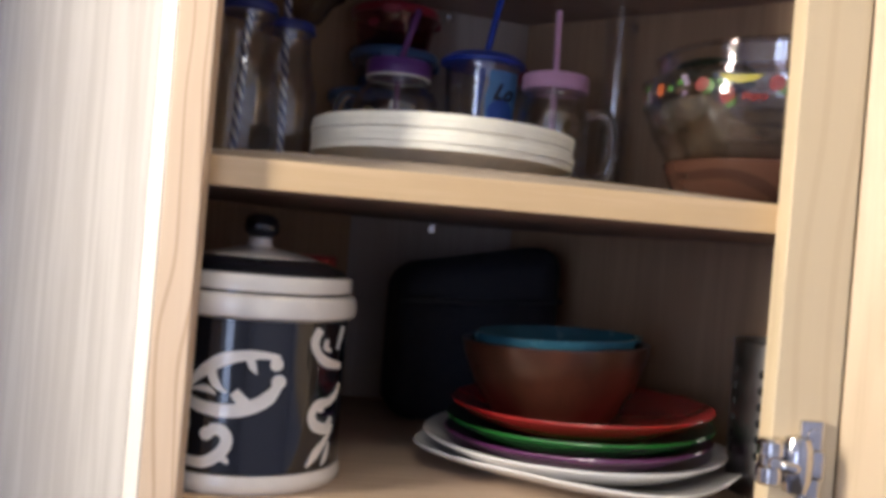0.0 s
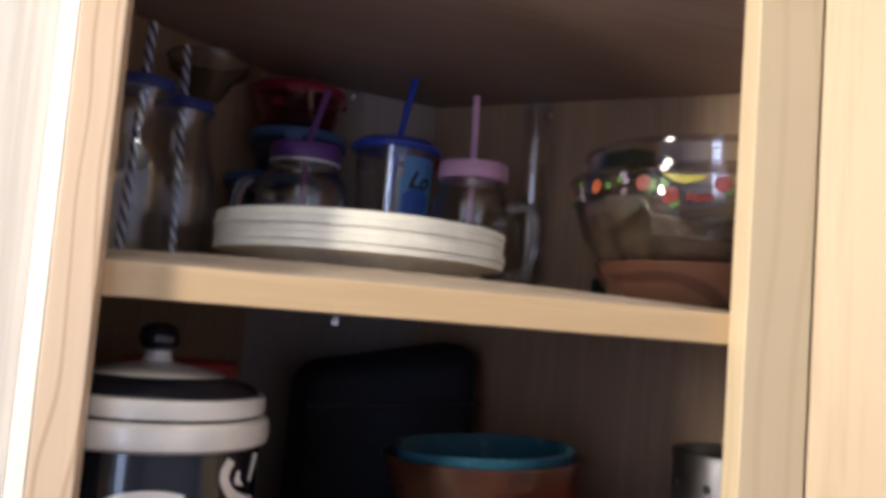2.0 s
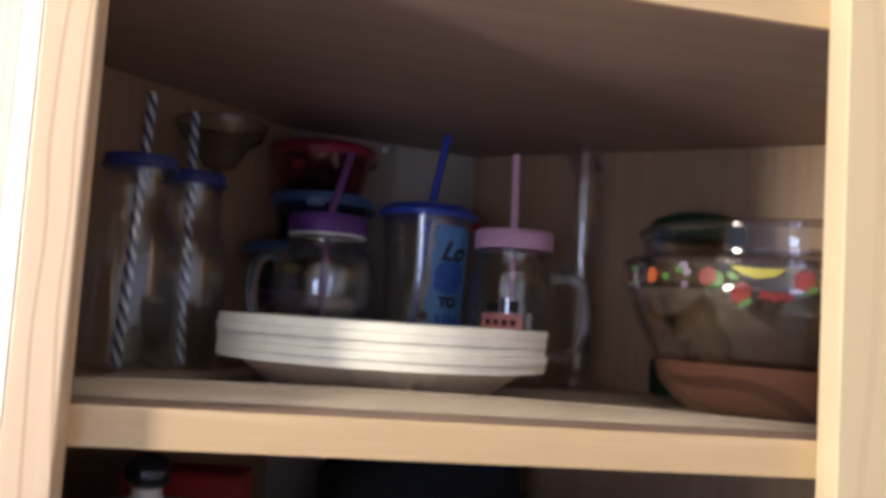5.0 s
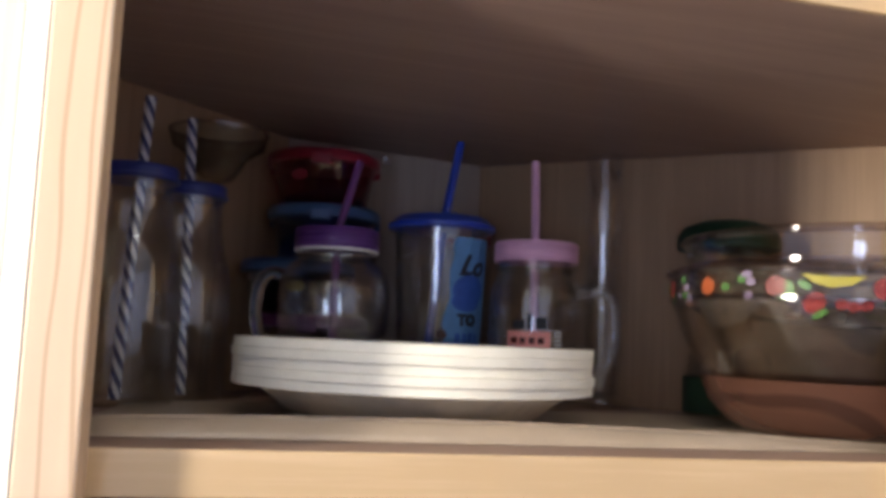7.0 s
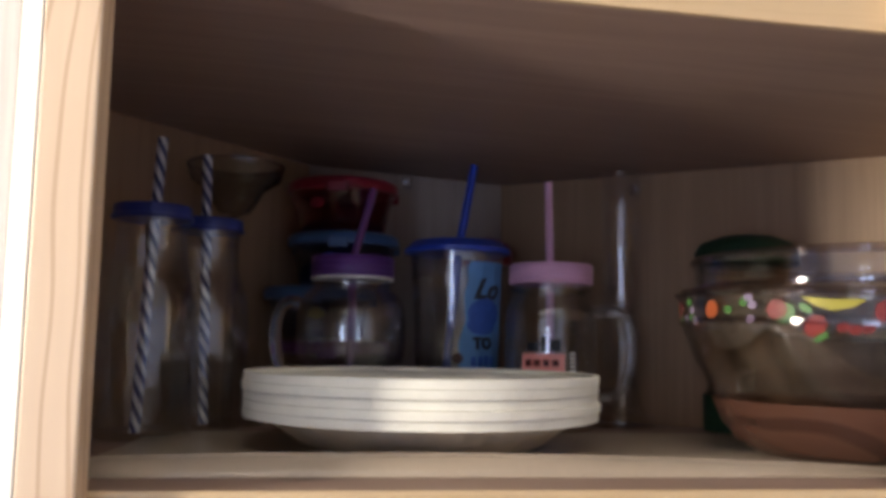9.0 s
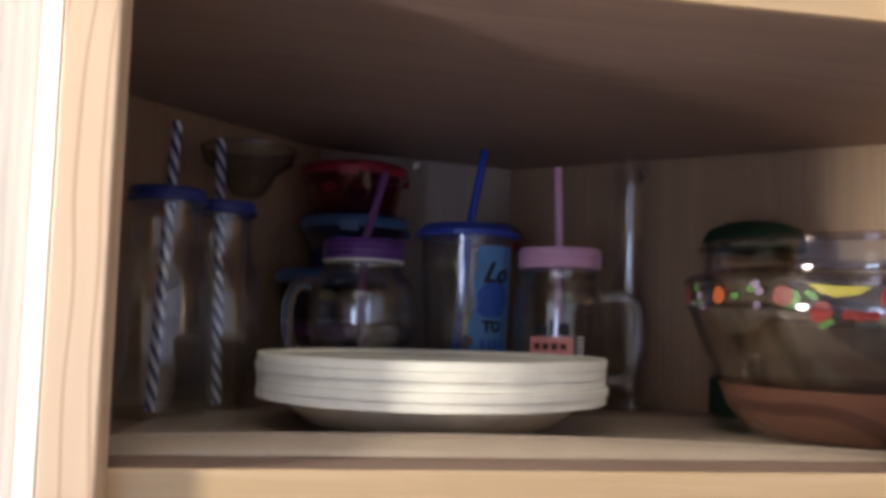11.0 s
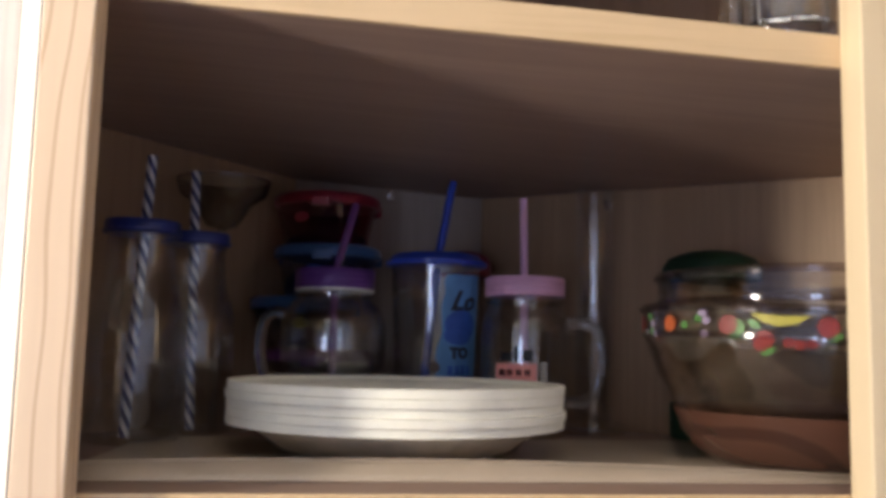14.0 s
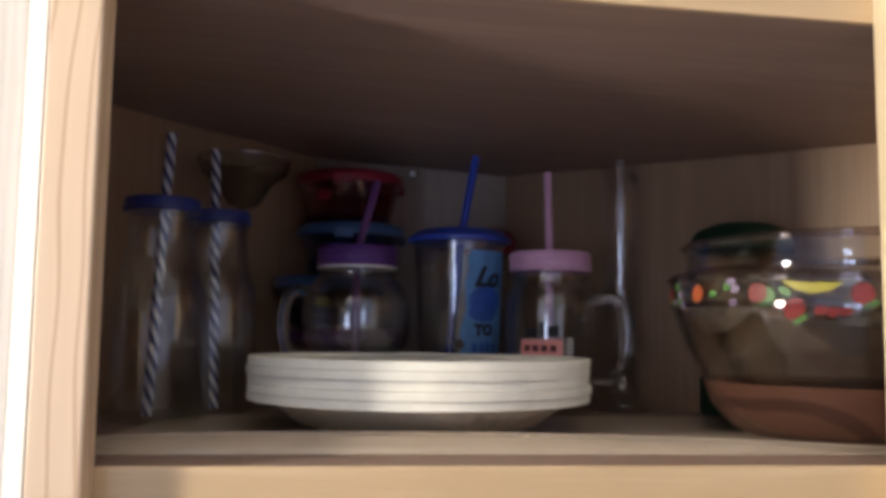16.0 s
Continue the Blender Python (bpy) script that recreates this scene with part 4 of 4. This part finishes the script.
def gbowl(name, r, z0, zr, label, deep, at):
    t = thing(name, (*at, z0), label, "bowl", "nested glass bowls")
    k = r / 0.109
    out = [(0.05 * k, z0), (0.058 * k, z0 + 0.002), (0.075 * k, z0 + deep * 0.3), (0.097 * k, zr - 0.043), (0.1048 * k, zr - 0.024), (0.1068 * k, zr - 0.018), (0.1078 * k, zr - 0.006), (0.109 * k, zr - 0.003)]
    part("glass_body", lathe(shell(out, 0.0028), (*at, 0), 96, False), M_SMOKE, t, smooth=60)
    part("rolled_rim", lathe([(0.1055 * k, zr - 0.004), (0.1095 * k, zr - 0.005), (0.1115 * k, zr - 0.0025), (0.109 * k, zr), (0.106 * k, zr - 0.001)], (*at, 0), 96), M_RIM, t, smooth=60)
    part("ridge", lathe([(0.1062 * k, zr - 0.0205), (0.1082 * k, zr - 0.0195), (0.1082 * k, zr - 0.0175), (0.1066 * k, zr - 0.017)], (*at, 0), 96), M_RIM, t, smooth=60)

    def rad(z):
        for (r0, a), (r1, b) in zip(out, out[1:]):
            if a <= z <= b:
                return r0 + (r1 - r0) * (z - a) / max(b - a, 1e-6) + 0.0003
        return out[-1][0]
    return t, rad


fb, rad = gbowl("fruit_bowl", 0.106, 0.0095, 0.099, "clear glass mixing bowl with a painted fruit border", 0.06, (GX, GY))
gbowl("mixing_bowl", 0.0965, 0.0175, 0.1195, "plain clear glass mixing bowl nested in a painted one", 0.06, (GX, GY + 0.001))
random.seed(5)
FRUIT = [(-0.142, 0.086, "orange"), (-0.12, 0.087, "lilac"), (-0.098, 0.085, "apple"), (-0.07, 0.089, "lemon"), (-0.077, 0.078, "red"), (-0.058, 0.077, "berry"), (-0.045, 0.087, "red"), (-0.026, 0.091, "red"), (0.0, 0.086, "lemon"), (0.024, 0.086, "orange"), (0.05, 0.086, "apple"), (-0.165, 0.086, "lilac"), (-0.19, 0.086, "red"), (-0.22, 0.087, "lemon"), (0.3, 0.086, "orange"), (0.27, 0.085, "apple"), (0.24, 0.087, "lemon"), (0.21, 0.086, "red")]
for s, z, kind in FRUIT:
    if kind == "orange":
        part("painted_orange", wrapped(ellipse(s, z, 0.0053, 0.0051), (GX, GY), rad, 0.0003), M_ORANGE, fb)
    elif kind == "lemon":
        part("painted_leaf", wrapped(ellipse(s - 0.013, z - 0.002, 0.004, 0.002, 12, -0.5), (GX, GY), rad, 0.0003), M_GREENP, fb)
        part("painted_lemon", wrapped([(s - 0.016, z + 0.004), (s - 0.008, z - 0.001), (s, z - 0.003), (s + 0.01, z - 0.001), (s + 0.016, z + 0.0035), (s, z + 0.003)], (GX, GY), rad, 0.0003), M_YELLOW, fb)
    elif kind == "apple":
        part("painted_leaf", wrapped(ellipse(s + 0.005, z - 0.001, 0.0052, 0.0055), (GX, GY), rad, 0.0003), M_GREENP, fb)
        part("painted_apple", wrapped(ellipse(s, z + 0.001, 0.0056, 0.0053), (GX, GY), lambda q: rad(q) + 0.0004, 0.0003), M_REDP, fb)
    elif kind == "red":
        part("painted_leaf", wrapped(ellipse(s + 0.004, z - 0.0055, 0.004, 0.0018, 12, 0.6), (GX, GY), rad, 0.0003), M_GREENP, fb)
        part("painted_apple", wrapped(ellipse(s, z, 0.0056, 0.0056), (GX, GY), rad, 0.0003), M_REDP, fb)
    elif kind == "berry":
        for i in (-1, 0, 1):
            part("painted_berry", wrapped(ellipse(s + i * 0.006, z + 0.001 * (i % 2), 0.003, 0.0028), (GX, GY), rad, 0.0003), M_REDP, fb)
    else:
        for i in range(6):
            part("painted_blossom", wrapped(ellipse(s + random.uniform(-0.009, 0.009), z + random.uniform(-0.008, 0.006), 0.0028, 0.0022), (GX, GY), rad, 0.0003), (M_LILAC, M_GREENP)[i % 3 == 0], fb)
# the painted bowl leans a little in the wooden one
lean = Matrix.Translation((GX - 0.1, GY, 0.095)) @ Matrix.Rotation(radians(3.2), 4, "Y") @ Matrix.Translation((0.1 - GX, -GY, -0.095))
for o in fb.children:
    o.data.transform(lean)
jx, jy = 0.404, 0.237
t = thing("preserve_jar", (jx, jy, 0), "glass jar with a dark green lid and green sleeve", "jar")
part("glass_body", lathe(shell([(0.027, 0.0005), (0.03, 0.003), (0.031, 0.03), (0.0305, 0.045), (0.024, 0.055), (0.018, 0.062), (0.018, 0.115), (0.025, 0.124)], 0.0022), (jx, jy, 0), 48, False), M_GLASS2, t, smooth=60)
part("lid", lathe([(0, 0.1245), (0.0355, 0.1245), (0.0375, 0.1258), (0.0372, 0.135), (0.033, 0.1415), (0.02, 0.1465), (0.008, 0.1482), (0, 0.1485)], (jx, jy, 0), 48, False), M_GREEN, t, smooth=45)
part("sleeve", lathe([(0.0314, 0.004), (0.0322, 0.004), (0.0322, 0.03), (0.0314, 0.03)], (jx, jy, 0), 48), M_GREEN, t, smooth=45)
part("label", wrapped([(-0.022, 0.033), (-0.01, 0.033), (-0.01, 0.05), (-0.022, 0.05)], (jx, jy), 0.0312), M_PAPER, t, "small white label")

# ---- upper shelf: glasses ----
UZ = H_UP + SH_T + 0.0014
for x, y in ((0.362, 0.04), (0.385, 0.108)):
    t = thing("drinking_glass", (x, y, UZ), "clear drinking glass with a thick base on the upper shelf", "glass", "upper shelf glasses")
    part("thick_base", lathe([(0, UZ), (0.024, UZ), (0.0265, UZ + 0.002), (0.0275, UZ + 0.008), (0.0275, UZ + 0.014), (0.02, UZ + 0.0135), (0, UZ + 0.013)], (x, y, 0), 40, False), M_SOLID, t, smooth=60)
    part("wall", lathe([(0.0275, UZ + 0.0142), (0.031, UZ + 0.1), (0.0292, UZ + 0.1), (0.0257, UZ + 0.0142)], (x, y, 0), 40), M_GLASS2, t, smooth=60)
    for k in range(10):
        a = 2 * math.pi * k / 10
        part("facet", tube([(x + 0.0279 * math.cos(a), y + 0.0279 * math.sin(a), UZ + 0.004), (x + 0.0292 * math.cos(a), y + 0.0292 * math.sin(a), UZ + 0.05)], 0.0022, 8), M_SOLID, t, smooth=60)

# ---- lower shelf ----
ZF = Z_FLOOR + 0.0003
KX, KY = 0.0252, 0.0725
RB_ = 0.0668
can = thing("canister", (KX, KY, ZF), "black ceramic canister with ivory scroll relief and knobbed lid", "canister")
part("body", lathe([(0, -0.2045), (RB_, -0.2045), (RB_, -0.104), (0, -0.104)], (KX, KY, 0), 96, False), M_CERB, can, smooth=40)
part("foot_ring", lathe([(0, ZF), (0.067, ZF), (0.069, ZF + 0.002), (0.0695, ZF + 0.007), (0.068, -0.2052), (0, -0.2047)], (KX, KY, 0), 96, False), M_CERW, can, "ivory foot ring", smooth=40)
part("collar", lathe([(0, -0.1038), (0.0685, -0.1038), (0.0715, -0.1015), (0.0725, -0.0955), (0.0713, -0.0892), (0.0685, -0.0873), (0, -0.0873)], (KX, KY, 0), 96, False), M_CERW, can, "ivory collar", smooth=40)
part("groove", lathe([(0, -0.0871), (0.066, -0.0871), (0.066, -0.0858), (0, -0.0858)], (KX, KY, 0), 96, False), M_CERB, can)
lid = part("lid", lathe([(0, -0.0856), (0.067, -0.0856), (0.0683, -0.0845), (0.0683, -0.0762), (0.0672, -0.0748), (0.064, -0.0742), (0, -0.0742)], (KX, KY, 0), 96, False), M_CERW, can, "ivory lid rim", smooth=40)
part("dark_band", lathe([(0, -0.074), (0.0635, -0.074), (0.0605, -0.0702), (0.051, -0.0662), (0.043, -0.0643), (0, -0.064)], (KX, KY, 0), 96, False), M_CERB, lid, smooth=50)
part("dome", lathe([(0, -0.0638), (0.043, -0.0641), (0.036, -0.0618), (0.02, -0.0585), (0.0098, -0.0568), (0.0082, -0.054), (0.008, -0.0505), (0, -0.05)], (KX, KY, 0), 64, False), M_CERW, lid, smooth=50)
part("knob", lathe([(0, -0.0503), (0.008, -0.0503), (0.0118, -0.047), (0.0128, -0.042), (0.0112, -0.0365), (0.0065, -0.0335), (0, -0.033)], (KX, KY, 0), 40, False), M_CERB, lid, smooth=60)


def cz(x, y):
    """From the drawing's grid to arc metres and height on the canister."""
    sx = max(-0.98, min(0.98, (x - 276) / 266))
    return (math.asin(sx) * RB_ + 0.0068, -0.1048 - (y - 325) / 515 * 0.1005)


def scroll(points, widths):
    part("scroll", wrapped(ribbon([cz(*p) for p in points], [w * 0.00022 for w in widths]), (KX, KY), RB_, 0.0008), M_CERW, can)


def blob(x, y, a, b=None, turn=0.0):
    s, z = cz(x, y)
    part("scroll", wrapped(ellipse(s, z, a * 0.00022, (b or a) * 0.00022, 16, turn), (KX, KY), RB_, 0.0009), M_CERW, can)


scroll([(130, 566), (165, 505), (215, 458), (275, 437), (330, 436), (358, 448)], [8, 34, 40, 30, 20, 26])
blob(352, 464, 20)
scroll([(205, 462), (192, 500), (205, 540), (232, 566)], [10, 28, 24, 4])
scroll([(140, 562), (175, 556), (205, 572)], [6, 22, 4])
scroll([(282, 440), (292, 470), (304, 498)], [22, 24, 3])
scroll([(92, 548), (120, 590), (170, 616), (235, 624), (295, 608), (338, 575), (362, 530)], [16, 30, 36, 40, 42, 42, 26])
blob(360, 522, 22)
scroll([(250, 560), (268, 582), (300, 598)], [30, 34, 8])
scroll([(100, 602), (122, 640), (130, 690), (116, 742)], [8, 34, 36, 6])
scroll([(78, 660), (88, 700), (104, 736)], [6, 22, 6])
scroll([(105, 772), (140, 798), (185, 800), (225, 768), (243, 722), (225, 688), (196, 690)], [6, 28, 34, 36, 34, 34, 34])
blob(190, 704, 20)
scroll([(225, 770), (244, 790), (250, 798)], [26, 16, 4])
blob(116, 362, 24)
scroll([(458, 344), (446, 385), (455, 425), (482, 462), (522, 482)], [28, 30, 26, 32, 20])
scroll([(480, 380), (478, 408), (492, 425)], [8, 22, 3])
scroll([(523, 342), (517, 380), (510, 420)], [20, 18, 4])
scroll([(524, 545), (515, 580), (495, 602), (468, 606), (452, 640), (464, 680), (494, 694), (507, 660)], [8, 22, 26, 30, 28, 34, 34, 14])
blob(476, 622, 13)
scroll([(512, 690), (494, 740), (470, 780), (448, 820)], [6, 24, 34, 10])
scroll([(506, 748), (500, 790), (490, 826)], [8, 26, 8])
scroll([(85, 790), (95, 815), (105, 838)], [10, 26, 12])
for a0 in (2.2, 3.1, 4.1):
    for dz in (0.0, -0.05):
        part("scroll", wrapped(ribbon([(a0 * RB_ - 0.02, -0.13 + dz), (a0 * RB_ - 0.01, -0.114 + dz), (a0 * RB_ + 0.012, -0.116 + dz), (a0 * RB_ + 0.016, -0.132 + dz), (a0 * RB_, -0.14 + dz)], [0.002, 0.008, 0.009, 0.007, 0.004]), (KX, KY), RB_, 0.0008), M_CERW, can)


# stacked plates, bowls
def plate(x, y, r, zb, zr, mat, label, square=0.0, group="stacked plates", turn=0.0, lean=0.0):
    prof = [(0, zb), (r * 0.58, zb), (r * 0.62, zb + 0.001), (r * 0.8, zb + (zr - zb) * 0.3), (r * 0.985, zr - 0.003), (r, zr - 0.0012), (r * 0.993, zr), (r * 0.8, zb + (zr - zb) * 0.3 + 0.0045), (r * 0.6, zb + 0.0045), (0, zb + 0.0042)]
    bm = lathe(prof, (0, 0, 0), 96, False)
    if square:
        for v in bm.verts:
            q = math.hypot(v.co.x, v.co.y)
            if q > 1e-6:
                a = math.atan2(v.co.y, v.co.x) + turn
                p = 2 + square * min(1, q / r)
                k = (abs(math.cos(a)) ** p + abs(math.sin(a)) ** p) ** (-1 / p)
                v.co.x, v.co.y = v.co.x * k, v.co.y * k
    bm.transform(Matrix.Translation((x, y, zb)) @ Matrix.Rotation(radians(lean), 4, "Y") @ Matrix.Translation((0, 0, -zb)))
    return tagged(part("dinner_plate", bm, mat, smooth=50), label, "plate", group)


PX, PY = 0.286, 0.152
plate(PX + 0.006, PY, 0.124, ZF, -0.2000, M_PLW, "large white rounded square plate at the bottom of a stack", 1.6, turn=0.6)
plate(PX - 0.006, PY - 0.002, 0.1225, ZF + 0.0052, -0.1915, M_PLW, "white china plate under coloured plates", lean=-0.5)
plate(PX - 0.002, PY, 0.109, ZF + 0.0135, -0.186, M_PLP, "glazed plum purple plate in a stack", lean=-2.2)
plate(PX - 0.001, PY, 0.109, ZF + 0.022, -0.1755, M_PLG, "glazed dark green plate in a stack", lean=-2.2)
plate(PX, PY, 0.107, ZF + 0.0345, -0.1625, M_PLR, "glazed red plate on top of a stack", lean=-2.2)
OX, OY = 0.263, 0.152
zb = ZF + 0.0395
ob1 = thing("terracotta_bowl", (OX, OY, zb), "brown-orange glazed bowl standing on a red plate", "bowl", "stacked bowls")
part("body", lathe(shell([(0.042, zb), (0.046, zb + 0.002), (0.05, zb + 0.006), (0.065, zb + 0.028), (0.0752, zb + 0.0555), (0.0765, zb + 0.0645)], 0.005), (OX, OY, 0), 80, False), M_TERRA, ob1, smooth=50)
ob2 = thing("teal_bowl", (OX, OY, zb + 0.01), "teal glazed bowl nested inside a brown bowl", "bowl", "stacked bowls")
zb2 = zb + 0.0172
part("body", lathe(shell([(0.03, zb2), (0.034, zb2 + 0.002), (0.05, zb2 + 0.02), (0.0675, zb2 + 0.045), (0.07, zb2 + 0.0535)], 0.004), (OX, OY, 0), 72, False), M_TEAL, ob2, smooth=50)

for o in (*ob1.children, *ob2.children):
    # both bowls lean with the plate under them
    o.data.transform(Matrix.Translation((PX, PY, zb)) @ Matrix.Rotation(radians(-2.6), 4, "Y") @ Matrix.Translation((-PX, -PY, -zb)))

# steel utensil holder with drilled holes
SX, SY, SR = 0.446, 0.108, 0.049
ut = thing("utensil_holder", (SX, SY, ZF), "brushed steel utensil holder with rows of drilled holes", "utensil holder")
part("body", lathe(shell([(SR - 0.002, ZF), (SR, ZF + 0.002), (SR, -0.1)], 0.0015), (SX, SY, 0), 80, False), M_STEEL, ut, smooth=40)
part("rim", lathe([(SR - 0.002, -0.1018), (SR + 0.0008, -0.1018), (SR + 0.001, -0.0995), (SR - 0.0008, -0.0985), (SR - 0.002, -0.0995)], (SX, SY, 0), 80), M_STEEL, ut, smooth=40)
for i in range(10):
    for j in range(6):
        a = -0.98 * 1.0 + (i - 1) * 0.62
        part("drilled_hole", wrapped(ellipse(a * SR, -0.184 + j * 0.0123, 0.0031, 0.0034, 12), (SX, SY), SR, 0.0002), M_DARK, ut)

# black padded case, red box
bc = thing("padded_case", (0.206, 0.335, ZF), "soft black rounded case standing at the back", "case")
bmc = box(-0.084, 0.084, -0.045, 0.045, ZF, -0.05, 0.026, None, 6)
for v in bmc.verts:
    v.co.z += 0.2 * v.co.x * (v.co.z - ZF) / 0.17
bmc.transform(Matrix.Translation((0.206, 0.335, 0)) @ Matrix.Rotation(radians(8), 4, "Z"))
part("body", bmc, M_BLACK, bc, smooth=50)
bmz = tube(arc([(-0.08, -0.0462, -0.1), (-0.05, -0.0466, -0.098), (0.0, -0.0468, -0.096), (0.05, -0.0466, -0.093), (0.08, -0.0462, -0.09)], 4), 0.0022, 8)
bmz.transform(Matrix.Translation((0.206, 0.335, 0)) @ Matrix.Rotation(radians(8), 4, "Z"))
part("zip", bmz, M_INK, bc)
rbx = thing("red_box", (0.03, 0.2, ZF), "red cardboard carton behind the canister", "box")
part("carton", box(-0.04, 0.04, -0.02, 0.02, ZF, -0.0635, 0.0012, Matrix.Translation((0.03, 0.203, 0)) @ Matrix.Rotation(radians(-6), 4, "Z")), M_REDBOX, rbx)
part("flap", box(-0.039, 0.039, -0.019, 0.019, -0.0633, -0.0622, 0.0004, Matrix.Translation((0.03, 0.203, 0)) @ Matrix.Rotation(radians(-6), 4, "Z")), M_REDBOX, rbx)
